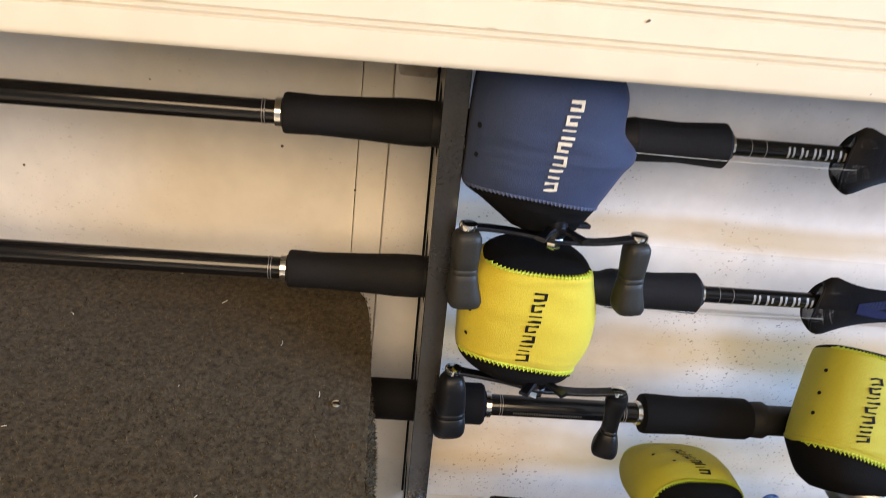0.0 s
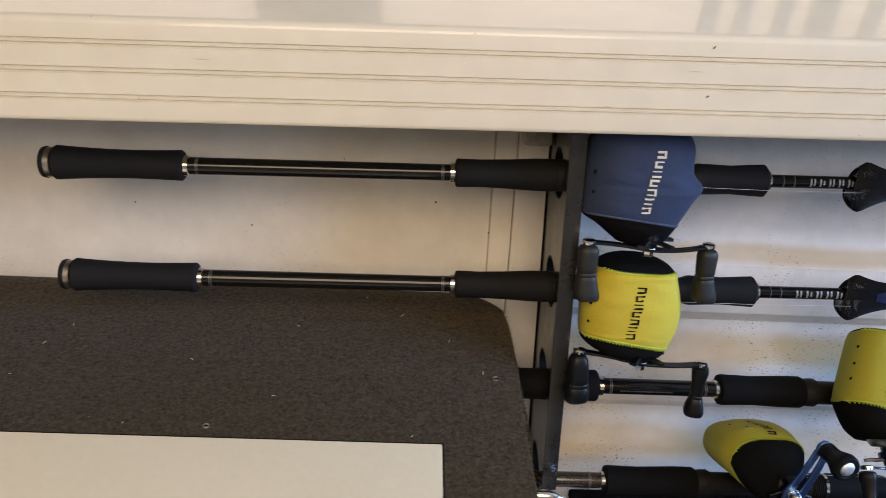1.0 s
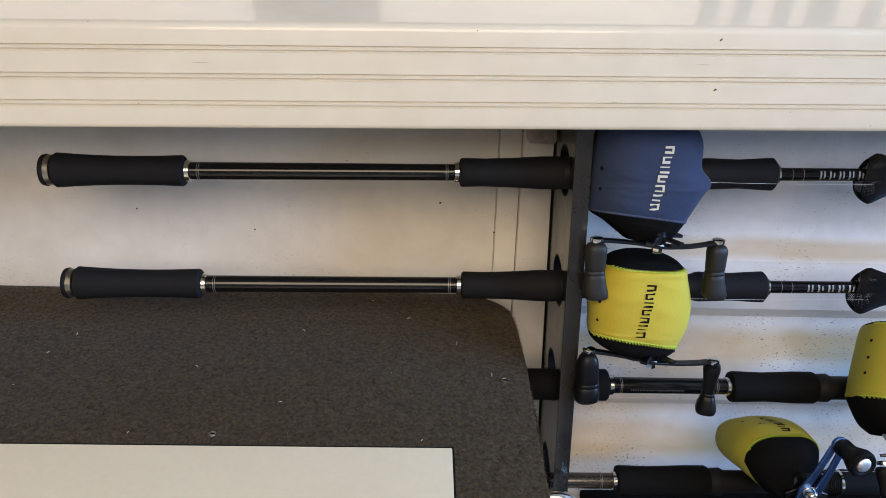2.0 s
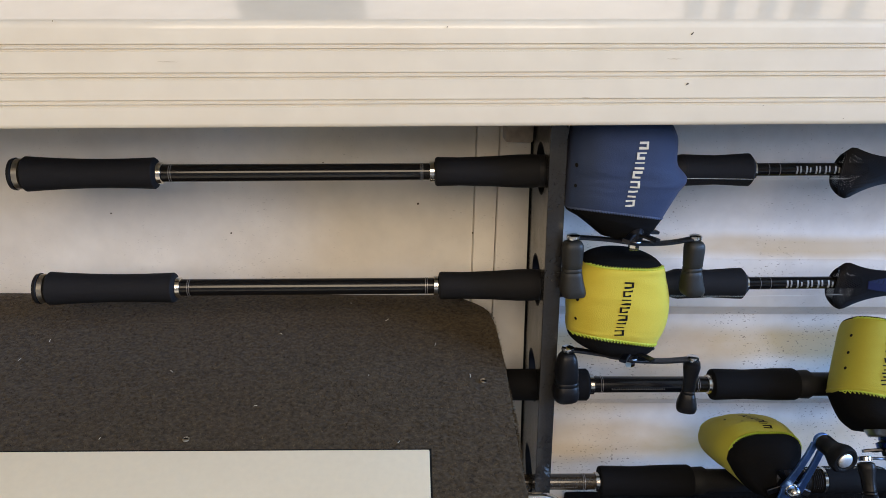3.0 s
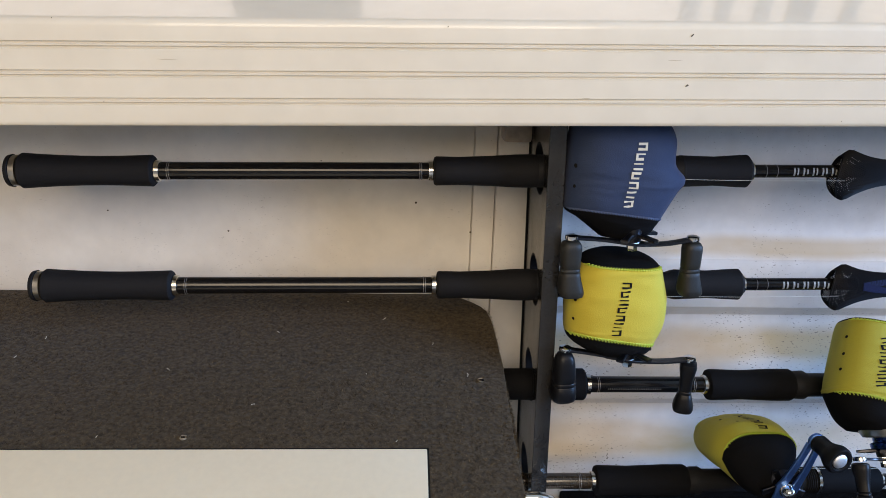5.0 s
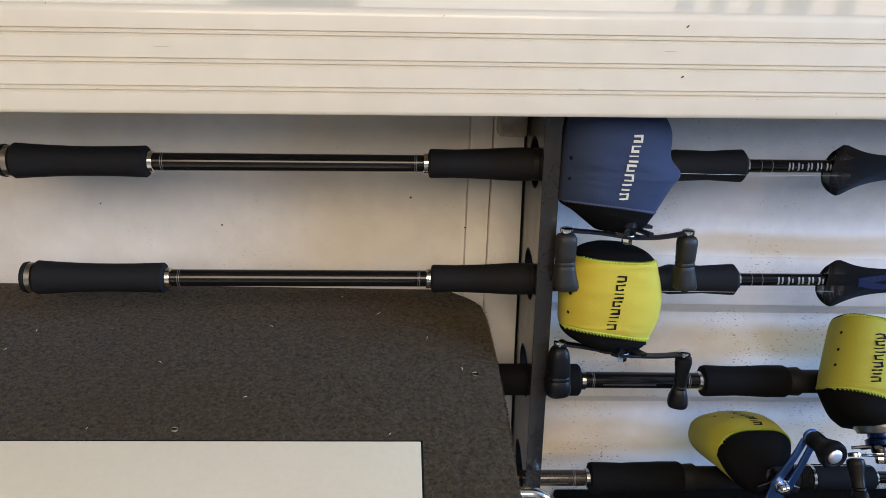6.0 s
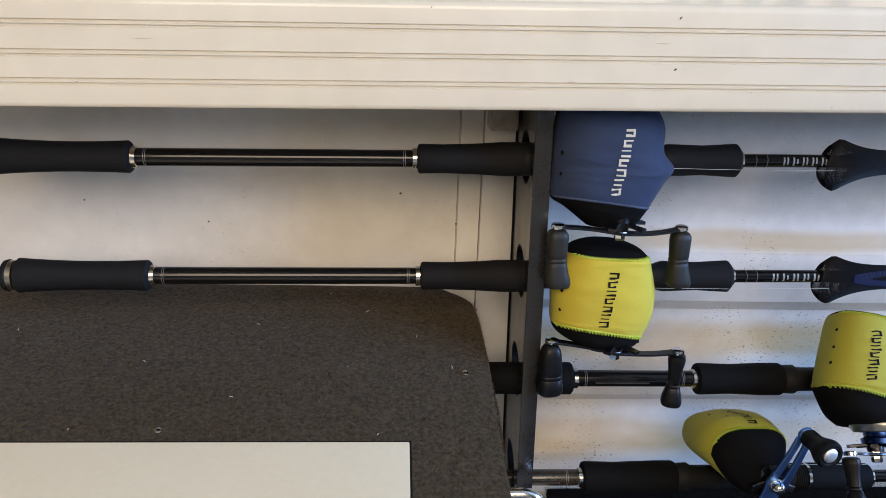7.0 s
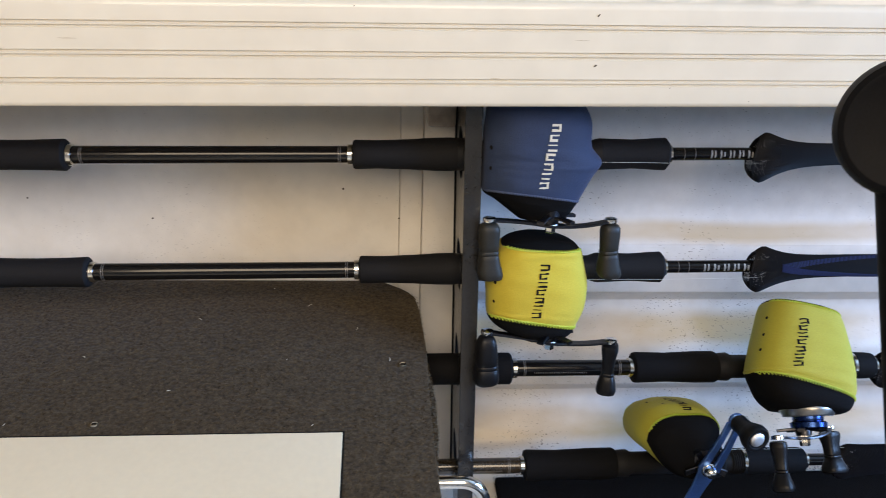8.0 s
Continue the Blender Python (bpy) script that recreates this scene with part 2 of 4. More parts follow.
def turned(origin, axis, profile, seg=28, wide=1.0, side=(0, 1, 0), bm=None, square=2.0):
    """A body of revolution: profile of (distance along axis, radius); wide stretches it across side."""
    bm = bm or bmesh.new()
    a = Vector(axis).normalized()
    s = Vector(side)
    if abs(s.normalized().dot(a)) > 0.98:
        s = Vector((1, 0, 0))
    s = (s - a * s.dot(a)).normalized()
    c = a.cross(s)
    rings = []
    for d, r in profile:
        o = Vector(origin) + a * d
        ring_of = []
        for k in range(seg):
            cs, sn = math.cos(2 * math.pi * k / seg), math.sin(2 * math.pi * k / seg)
            f = r * (abs(cs) ** square + abs(sn) ** square) ** (-1 / square)
            ring_of.append(bm.verts.new(o + s * (f * wide * cs) + c * (f * sn)))
        rings.append(ring_of)
    for p, q in zip(rings, rings[1:]):
        for k in range(seg):
            bm.faces.new((p[k], p[(k + 1) % seg], q[(k + 1) % seg], q[k]))
    bm.faces.new(rings[0][::-1])
    bm.faces.new(rings[-1])
    return bm


def tube(points, r, seg=6, bm=None, closed=False):
    """A round bar along points."""
    bm = bm or bmesh.new()
    points = [Vector(p) for p in points]
    n, rings = len(points), []
    up = Vector((0.31, 0.87, 0.37))
    for i, p in enumerate(points):
        d = (points[min(i + 1, n - 1)] - points[max(i - 1, 0)]).normalized()
        s = d.cross(up).normalized()
        c = d.cross(s)
        rings.append([bm.verts.new(p + s * (r * math.cos(2 * math.pi * k / seg)) + c * (r * math.sin(2 * math.pi * k / seg))) for k in range(seg)])
    for p, q in zip(rings, rings[1:]):
        for k in range(seg):
            bm.faces.new((p[k], p[(k + 1) % seg], q[(k + 1) % seg], q[k]))
    bm.faces.new(rings[0][::-1])
    bm.faces.new(rings[-1])
    return bm


def bar(points, half_wide, half_thick, wide_dir, bm=None):
    """A flat bar along points; half_wide is one number or one for each point."""
    bm = bm or bmesh.new()
    points = [Vector(p) for p in points]
    w = Vector(wide_dir).normalized()
    n, rings = len(points), []
    for i, p in enumerate(points):
        d = (points[min(i + 1, n - 1)] - points[max(i - 1, 0)]).normalized()
        s = (w - d * w.dot(d)).normalized()
        c = d.cross(s)
        h = half_wide[i] if isinstance(half_wide, (list, tuple)) else half_wide
        b = min(h, half_thick) * 0.45
        rings.append([bm.verts.new(p + s * x + c * y) for x, y in (
            (h - b, half_thick), (h, half_thick - b), (h, b - half_thick), (h - b, -half_thick),
            (b - h, -half_thick), (-h, b - half_thick), (-h, half_thick - b), (b - h, half_thick))])
    for p, q in zip(rings, rings[1:]):
        for k in range(8):
            bm.faces.new((p[k], p[(k + 1) % 8], q[(k + 1) % 8], q[k]))
    bm.faces.new(rings[0][::-1])
    bm.faces.new(rings[-1])
    return bm


def extruded(profile, x_from, x_to, slope=0.0, steps=1, bm=None):
    """A closed profile of (y, z), drawn out along x; slope lifts it along the way."""
    bm = bm or bmesh.new()
    rings = []
    for i in range(steps + 1):
        x = x_from + (x_to - x_from) * i / steps
        rings.append([bm.verts.new((x, y, z + slope * x)) for y, z in profile])
    n = len(profile)
    for p, q in zip(rings, rings[1:]):
        for k in range(n):
            bm.faces.new((p[k], p[(k + 1) % n], q[(k + 1) % n], q[k]))
    bm.faces.new(rings[0][::-1])
    bm.faces.new(rings[-1])
    return bm


def plate_with_holes(outline, holes, thick):
    """A mesh of a flat plate in its own x-y plane, with holes of (x, y, radius x, radius y)."""
    curve = bpy.data.curves.new("plate", "CURVE")
    curve.dimensions, curve.fill_mode, curve.extrude, curve.bevel_depth = "2D", "BOTH", thick / 2, 0.0006
    for loop in [outline] + [[(x + a * math.cos(2 * math.pi * k / 32), y + b * math.sin(2 * math.pi * k / 32)) for k in range(32)] for x, y, a, b in holes]:
        spline = curve.splines.new("POLY")
        spline.points.add(len(loop) - 1)
        for pt, (x, y) in zip(spline.points, loop):
            pt.co = (x, y, 0, 1)
        spline.use_cyclic_u = True
    ob = bpy.data.objects.new("plate", curve)
    scene.collection.objects.link(ob)
    mesh = bpy.data.meshes.new_from_object(ob.evaluated_get(bpy.context.evaluated_depsgraph_get()))
    bm = bmesh.new()
    bm.from_mesh(mesh)
    bpy.data.objects.remove(ob)
    bpy.data.meshes.remove(mesh)
    bmesh.ops.remove_doubles(bm, verts=bm.verts[:], dist=0.00001)
    return bm


# ---- the boat: hull side, gunwale, decks ----
WALL_Y = 0.088


def hull_profile():
    """The inner face of the pressed hull side, from top to bottom: flat strakes with channels pressed in."""
    pts = [(WALL_Y, 0.985)]
    pts += [(WALL_Y - 0.002, 0.835), (WALL_Y + 0.010, 0.790), (WALL_Y + 0.011, 0.776), (WALL_Y + 0.003, 0.756), (WALL_Y - 0.001, 0.752)]
    for low, high, ledge in ((0.636, 0.702, 0.677), (0.526, 0.600, 0.564), (0.430, 0.500, 0.465)):
        pts += [(WALL_Y - 0.002, high + 0.004), (WALL_Y - 0.001, high), (WALL_Y + 0.0165, high - 0.0125), (WALL_Y + 0.0195, high - 0.0165),
                (WALL_Y + 0.0190, ledge), (WALL_Y + 0.0035, low + 0.006), (WALL_Y - 0.001, low)]
    pts += [(WALL_Y, 0.40), (WALL_Y + 0.03, 0.40), (WALL_Y + 0.03, 0.985)]
    return pts


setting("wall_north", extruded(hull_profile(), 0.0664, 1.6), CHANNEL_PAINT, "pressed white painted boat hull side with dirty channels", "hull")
# the plain side panel to the other side of the rack, its jointing strips and welds
setting("wall_panel", box((-1.6, 0.093, 0.40), (0.0039, 0.108, 0.99), 0.0004), HULL_PAINT, "plain cream painted side panel of the boat", "panel")
# unseen backing plate, added so no light shines through the panel joints
setting("wall_skin", box((-1.6, 0.1195, 0.38), (1.6, 0.1255, 0.995)), HULL_PAINT, "unseen outer hull skin, added to stop light leaks", "hull")
setting("trim_strip", box((0.0048, 0.0890, 0.40), (0.0248, 0.0942, 0.985), 0.0007), HULL_PAINT, "narrow cream jointing strip beside the rack", "strip")
setting("trim_backing", box((0.0043, 0.0946, 0.40), (0.0400, 0.108, 0.985)), HULL_PAINT, "cream backing behind the jointing strip", "strip")
setting("trim_post", box((0.0254, 0.0850, 0.40), (0.0660, 0.110, 0.985), 0.0030), HULL_PAINT, "rounded cream frame upright behind the rack", "frame")
setting("trim_bracket", box((0.027, 0.060, 0.866), (0.0515, 0.0855, 0.893), 0.003), WELD, "small welded brown-stained bracket under the gunwale", "bracket")

# gunwale: a folded box section, its face with three twin grooves
G_SLOPE, G_Y = 0.0205, -0.079
g = [(G_Y + 0.014, 0.9028), (G_Y + 0.0016, 0.9021), (G_Y + 0.0003, 0.9033), (G_Y, 0.9051)]
for zc in (0.9182, 0.9360, 0.9543):
    for c in (zc - 0.00145, zc + 0.00145):
        g += [(G_Y, c - 0.00100), (G_Y + 0.0016, c - 0.00050), (G_Y + 0.0016, c + 0.00050), (G_Y, c + 0.00100)]
g += [(G_Y, 0.9660)] + [(G_Y + 0.006 - 0.006 * math.cos(a), 0.9660 + 0.006 * math.sin(a)) for a in (0.3, 0.7, 1.1, 1.5)]
g += [(0.10, 1.0155), (0.128, 1.0215), (0.134, 1.018), (0.136, 0.985), (0.130, 0.985), (0.128, 1.012), (G_Y + 0.010, 0.9665), (G_Y + 0.0045, 0.963), (G_Y + 0.0045, 0.909), (G_Y + 0.014, 0.9078)]
gunwale = setting("trim_gunwale", extruded(g, -1.6, 1.6, G_SLOPE), GELCOAT, "cream boat gunwale with three twin grooves along its face", "gunwale")

# deck: level ply covered in carpet, with a white hatch let into it
DECK = Matrix.Translation((0, 0, 0.702)) @ pose(0, 0, 0, FLARE, 0, 0)


def deck_outline(grow=0.0):
    pts = [(-1.5, 0.0730), (-0.022, 0.0715), (-0.009, 0.0680), (0.005, 0.0590), (0.0125, 0.0525), (0.0170, 0.0450), (0.0195, 0.034)]
    pts += [(0.0252 - 0.0042 * math.exp(-i / 1.5) + 0.0010 * math.sin(i * 1.9), 0.02 - 0.05 * i) for i in range(12)]
    return pts + [(0.025, -0.62), (-1.5, -0.62)]


bm = plate_with_holes(deck_outline(), [], 0.016)
bmesh.ops.transform(bm, matrix=DECK @ Matrix.Translation((0, 0, -0.0086)), verts=bm.verts[:])
deck = tagged(setting("floor_deck", bm, CARPET, "raised boat deck covered in worn grey-brown carpet", "deck"))
rng = np.random.default_rng(3)
bm = bmesh.new()
count = 0
while count < 52000:
    x, y = rng.uniform(-0.47, 0.028), rng.uniform(-0.24, 0.068)
    if (x < -0.040 and y < -0.119) or (x > -0.009 and y > 0.0665 - (x + 0.009) * 0.70) or x > 0.0252 - 0.0048 * math.exp((y - 0.04) / 0.075) + 0.0008 * rng.normal():
        continue
    a, lean, h, w = rng.uniform(0, 6.283), rng.uniform(0.2, 1.6), rng.uniform(0.0009, 0.0023), rng.uniform(0.00030, 0.00060)
    d = Vector((math.cos(a), math.sin(a), 0))
    s = Vector((-d.y, d.x, 0)) * w
    o = Vector((x, y, -0.0002))
    tip = o + d * (h * lean) + Vector((0, 0, h * 0.55))
    bm.faces.new([bm.verts.new(DECK @ q) for q in (o - s, o + s, tip)])
    count += 1
for k in range(2600):
    y, z = rng.uniform(-0.30, 0.030), rng.uniform(-0.0165, 0.0)
    x = 0.0250 - 0.0042 * math.exp((y - 0.02) / 0.075)
    hh = rng.uniform(0.0008, 0.0030)
    o = Vector((x, y, z))
    tip = o + Vector((hh, rng.normal() * hh, rng.normal() * hh))
    w = Vector((0, rng.uniform(0.0002, 0.0005), 0.0002))
    bm.faces.new([bm.verts.new(DECK @ q) for q in (o - w, o + w, tip)])
part("carpet_pile", bm, FIBRE, deck, "short loose carpet fibres", smooth=False, kind="stuff")
bm = bmesh.new()
for k in range(14):
    x, y = rng.uniform(-0.45, 0.02), rng.uniform(-0.115, 0.06)
    a, h = rng.uniform(0, 3.14), rng.uniform(0.0005, 0.0022)
    tube([DECK @ Vector((x - h * math.cos(a), y - h * math.sin(a), 0.0016)), DECK @ Vector((x + 0.3 * h, y, 0.002)), DECK @ Vector((x + h * math.cos(a), y + h * math.sin(a), 0.0016))], 0.00022, 4, bm)
part("lint", bm, PALE_PRINT, deck, "pale bits of lint on the carpet", kind="stuff")


bm = bmesh.new()
grid = []
for i in range(29):
    y = -0.022 - 0.118 * i / 28
    full = math.sin(math.pi * i / 28) ** 0.5
    row = []
    for j in range(9):
        q = Vector((0.0225 + 0.0075 * full * math.sin(math.pi * min(1, (j + 0.4) / 9)) + 0.0014 * noise.noise((y * 60, j * 0.7, 0.3)), y, -0.006 - 0.0052 * j + 0.0015 * noise.noise((y * 45, j * 0.9, 4.0))))
        row.append(bm.verts.new(DECK @ q))
    grid.append(row)
for p, q in zip(grid, grid[1:]):
    for j in range(8):
        bm.faces.new((p[j], p[j + 1], q[j + 1], q[j]))
bmesh.ops.solidify(bm, geom=bm.faces[:], thickness=0.003)
part("hanging_edge", bm, CARPET, deck, "frayed carpet edge hanging over the deck end")
bm = bmesh.new()
for k in range(1500):
    i, j = rng.integers(0, 29), rng.uniform(0, 8)
    y = -0.022 - 0.118 * (i + rng.uniform(-0.5, 0.5)) / 28
    full = math.sin(math.pi * i / 28) ** 0.5
    o = Vector((0.0225 + 0.0075 * full * math.sin(math.pi * min(1, (j + 0.4) / 9)), y, -0.006 - 0.0052 * j))
    hh = rng.uniform(0.001, 0.0032)
    w = Vector((0, rng.uniform(0.0002, 0.0005), 0.0002))
    bm.faces.new([bm.verts.new(DECK @ q) for q in (o - w, o + w, o + Vector((hh, rng.normal() * hh * 0.7, rng.normal() * hh * 0.7)))])
part("frayed_fibre", bm, FIBRE, deck, "loose fibres of the hanging edge", smooth=False, kind="stuff")


def deck_screw(x, y):
    o = DECK @ Vector((x, y, 0.0))
    up = DECK.to_3x3() @ Vector((0, 0, 1))
    s = thing("deck_screw", o, "small steel screw driven into the carpeted deck", "screw", "deck screws")
    part("screw_head", turned(o, up, [(-0.004, 0.0014), (0.0004, 0.0026), (0.0010, 0.0027), (0.0014, 0.0021)], 16), CHROME, s)
    part("screw_recess", box((-0.0015, -0.0005, 0.0013), (0.0015, 0.0005, 0.0017), m=Matrix.Translation(o) @ DECK.to_3x3().to_4x4()), BLACK_PRINT, s, "dark slot")


for x, y in ((0.0044, -0.0468), (-0.2176, -0.1086), (-0.4300, -0.1090)):
    deck_screw(x, y)

hatch = thing("deck_hatch", DECK @ Vector((-0.3, -0.3, 0.0)), "white plastic hatch lid let into the carpeted deck", "hatch")
part("lid", box((-0.9, -0.60, -0.010), (-0.0408, -0.1200, 0.0015), 0.0012, DECK), PLASTIC, hatch)
part("rim_gap", box((-0.902, -0.602, -0.0005), (-0.0395, -0.1187, 0.0007), 0, DECK), BLACK_PRINT, hatch, "dark gap round the lid")

# hull floor, with its own darker carpet
FLOOR = Matrix.Translation((0, 0.085, 0.492)) @ pose(0, 0, 0, FLARE, 0, 0)
setting("floor", box((-1.6, -1.5, -0.03), (1.6, 0.03, -0.010), 0, FLOOR), HULL_PAINT, "cream painted boat floor", "floor")
bm = box((0.110, -1.45, -0.0095), (1.55, 0.0, 0.0), 0.003, FLOOR)
floor_carpet = setting("floor_carpet", bm, DARK_CARPET, "black carpet laid over the boat floor", "carpet")
bm = bmesh.new()
for k in range(9000):
    x, y = rng.uniform(0.108, 0.55), rng.uniform(-0.12, 0.004)
    a, h, w = rng.uniform(0, 6.283), rng.uniform(0.001, 0.003), rng.uniform(0.0002, 0.0004)
    d = Vector((math.cos(a), math.sin(a), 0))
    s = Vector((-d.y, d.x, 0)) * w
    o = Vector((x, y, -0.0002))
    bm.faces.new([bm.verts.new(FLOOR @ q) for q in (o - s, o + s, o + d * h + Vector((0, 0, h * 0.6)))])
part("carpet_pile", bm, DARK_CARPET, floor_carpet, smooth=False, kind="stuff")
setting("wall_deck_riser", box((-1.5, -0.61, -0.24), (0.004, -0.595, -0.018), 0, DECK), PLASTIC, "white riser under the deck", "riser")

# ---- rod rack ----
RACK_X, RACK_T = 0.0583, 0.0122
RODS_Z = (0.853, 0.7555, 0.664, 0.564)
rack = thing("rod_rack", (RACK_X, 0.03, 0.5), "black plastic rod rack board with round rod holes", "rod rack")
outline = [(-0.030, 0.546), (-0.033, 0.905), (0.0846, 0.905), (0.0846, 0.505), (-0.010, 0.505), (-0.028, 0.520)]
bm = plate_with_holes(outline, [(0.018, z, 0.0330, 0.0215) for z in RODS_Z], RACK_T)
bmesh.ops.transform(bm, matrix=Matrix(((0, 0, 1, RACK_X), (1, 0, 0, 0), (0, 1, 0, 0), (0, 0, 0, 1))), verts=bm.verts[:])
for v in bm.verts:
    v.co.x += (0.74 - v.co.z) * 0.022 + (v.co.y + 0.033) * 0.050
part("board", bm, BOARD, rack)
# dark strip that paints in the shaded gap between board and upright
bm = box((RACK_X - RACK_T / 2 - 0.0022, 0.0830, 0.506), (RACK_X - RACK_T / 2 - 0.0002, 0.0849, 0.902), 0.0005)
for v in bm.verts:
    v.co.x += (0.74 - v.co.z) * 0.022 + (v.co.y + 0.033) * 0.050
part("gap_shade_strip", bm, POST_RUBBER, rack, "thin dark strip drawn for the shaded gap behind the board")
for z in RODS_Z:
    bm = bmesh.new()
    loops = [[bm.verts.new((RACK_X + dx, 0.018 + (0.0330 - inset) * math.cos(a), z + (0.0215 - inset) * math.sin(a))) for a in [2 * math.pi * k / 32 for k in range(32)]]
             for dx, inset in ((-RACK_T / 2 - 0.0006, 0.0003), (-RACK_T / 2 - 0.0006, 0.0018), (RACK_T / 2 + 0.0006, 0.0018), (RACK_T / 2 + 0.0006, 0.0003))]
    for p, q in zip(loops, loops[1:] + loops[:1]):
        for k in range(32):
            bm.faces.new((p[k], p[(k + 1) % 32], q[(k + 1) % 32], q[k]))
    for v in bm.verts:
        v.co.x += (0.74 - v.co.z) * 0.022 + (v.co.y + 0.033) * 0.050
    part("hole_liner", bm, POST_RUBBER, rack, "thin black rubber liner")


# ---- rods ----
def along(x0, z0, slope):
    return Vector((x0, 0, z0)), Vector((1, 0, slope)).normalized()


def fishing_rod(z, slope, pieces, label):
    """pieces: (part name, material, [(x, radius), ...], label). The axis passes (0, 0, z)."""
    rod = thing("fishing_rod", (0.1, 0, z), label, "fishing rod", "rods in the rack")
    for name, mat, profile, text in pieces:
        part(name, turned((0, 0, z), (1, 0, slope), profile, 32), mat, rod, text)
    return rod


def grip(x0, x1, r0, rm, r1):
    e = 0.0022
    pts = [(x0, r0 * 0.72), (x0 + 0.0006, r0 * 0.9), (x0 + e, r0)]
    pts += [(x0 + (x1 - x0) * f, r0 + (rm - r0) * math.sin(math.pi * f) ** 1.0 + (r1 - r0) * f) for f in (0.15, 0.3, 0.45, 0.6, 0.75, 0.88)]
    return pts + [(x1 - e, r1), (x1 - 0.0006, r1 * 0.9), (x1, r1 * 0.72)]


def ring(x, r, w=0.0042):
    return [(x - w / 2, r * 0.9), (x - w * 0.4, r), (x + w * 0.4, r), (x + w / 2, r * 0.9)]


def wraps(rod, z, slope, xs, r):
    for x in xs:
        part("thread_wrap", turned((0, 0, z), (1, 0, slope), [(x - 0.0003, r), (x - 0.0002, r + 0.0002), (x + 0.0002, r + 0.0002), (x + 0.0003, r)], 24), WRAP, rod)


def rod_lettering(rod, z, slope, x0, x1, r):
    """Unlettered marks where the maker's name is printed."""
    n = 5
    w = (x1 - x0) / n
    for k in range(n):
        bm = bmesh.new()
        for u, v, a, b in ((0.12, 0.30, -0.75, 0.75), (0.50, 0.66, -0.6 + 0.2 * (k % 2), 0.75 - 0.3 * (k % 3 == 1))):
            grid = []
            for i in range(6):
                t = math.radians(6) + 0.85 * (a + (b - a) * i / 5)
                for xx in (x0 + (k + u) * w, x0 + (k + v) * w):
                    grid.append(bm.verts.new((xx, -(r + 0.00025) * math.cos(t), z + slope * xx + (r + 0.00025) * math.sin(t) )))
            for i in range(5):
                bm.faces.new((grid[2 * i], grid[2 * i + 1], grid[2 * i + 3], grid[2 * i + 2]))
        part("mark", bm, SILVER_PRINT, rod)


def upper_rod(z, slope, butt, g1, g2, fore, net, label):
    rod = fishing_rod(z, slope, [
        ("butt_cap", BLACK_SEAT, [(butt, 0.0100), (butt + 0.0008, 0.0122), (butt + 0.0035, 0.0128), (butt + 0.004, 0.0124)], ""),
        ("butt_ring", SATIN, ring(butt + 0.0066, 0.0121, 0.0052), "satin silver ring"),
        ("butt_grip", FOAM, grip(butt + 0.0092, g1, 0.0138, -0.0010 + 0.0132, 0.0124), ""),
        ("ring", CHROME, ring(g1 + 0.0022, 0.0085), "silver winding check"),
        ("blank", BLANK, [(g1 - 0.004, 0.0070), (g2 + 0.004, 0.0067)], "glossy black rod blank"),
        ("ring", CHROME, ring(g2 - 0.0022, 0.0082), "silver winding check"),
        ("rear_grip", FOAM, [(g2, 0.0088), (g2 + 0.0006, 0.0108), (g2 + 0.002, 0.0116), (g2 + 0.02, 0.0112), (g2 + 0.045, 0.0120), (g2 + 0.065, 0.0132), (g2 + 0.078, 0.0134), (g2 + 0.0825, 0.0130), (g2 + 0.083, 0.0100)], ""),
        ("reel_seat", BLACK_SEAT, [(g2 + 0.081, 0.0118), (g2 + 0.083, 0.0131), (g2 + 0.092, 0.0131), (g2 + 0.10, 0.0105), (fore - 0.066, 0.0105), (fore - 0.060, 0.0125), (fore - 0.056, 0.0128)], ""),
        ("fore_grip", FOAM, [(fore - 0.059, 0.0100), (fore - 0.058, 0.0128), (fore - 0.030, 0.0118), (fore - 0.010, 0.0130), (fore - 0.003, 0.0133), (fore - 0.0005, 0.0105), (fore, 0.0085)], ""),
        ("ring", CHROME, ring(fore + 0.0012, 0.0078, 0.0022), "thin silver winding check"),
        ("tip_blank", BLANK, [(fore - 0.002, 0.0054), (0.75, 0.0042)], "glossy black rod blank"),
    ], label)
    wraps(rod, z, slope, (g1 + 0.010, g1 + 0.0115, g2 - 0.011, g2 - 0.0095), 0.0069)
    wraps(rod, z, slope, (fore + 0.013, fore + 0.022), 0.0053)
    rod_lettering(rod, z, slope, fore + 0.034, net + 0.004, 0.0052)
    return rod


upper_rod(0.8536, 0.0180, -0.3655, -0.254, -0.0365, 0.2205, 0.290, "black fishing rod with foam grips under the gunwale")
upper_rod(0.7563, 0.0130, -0.3600, -0.2475, -0.0315, 0.2285, 0.303, "black fishing rod with foam grips above the deck")


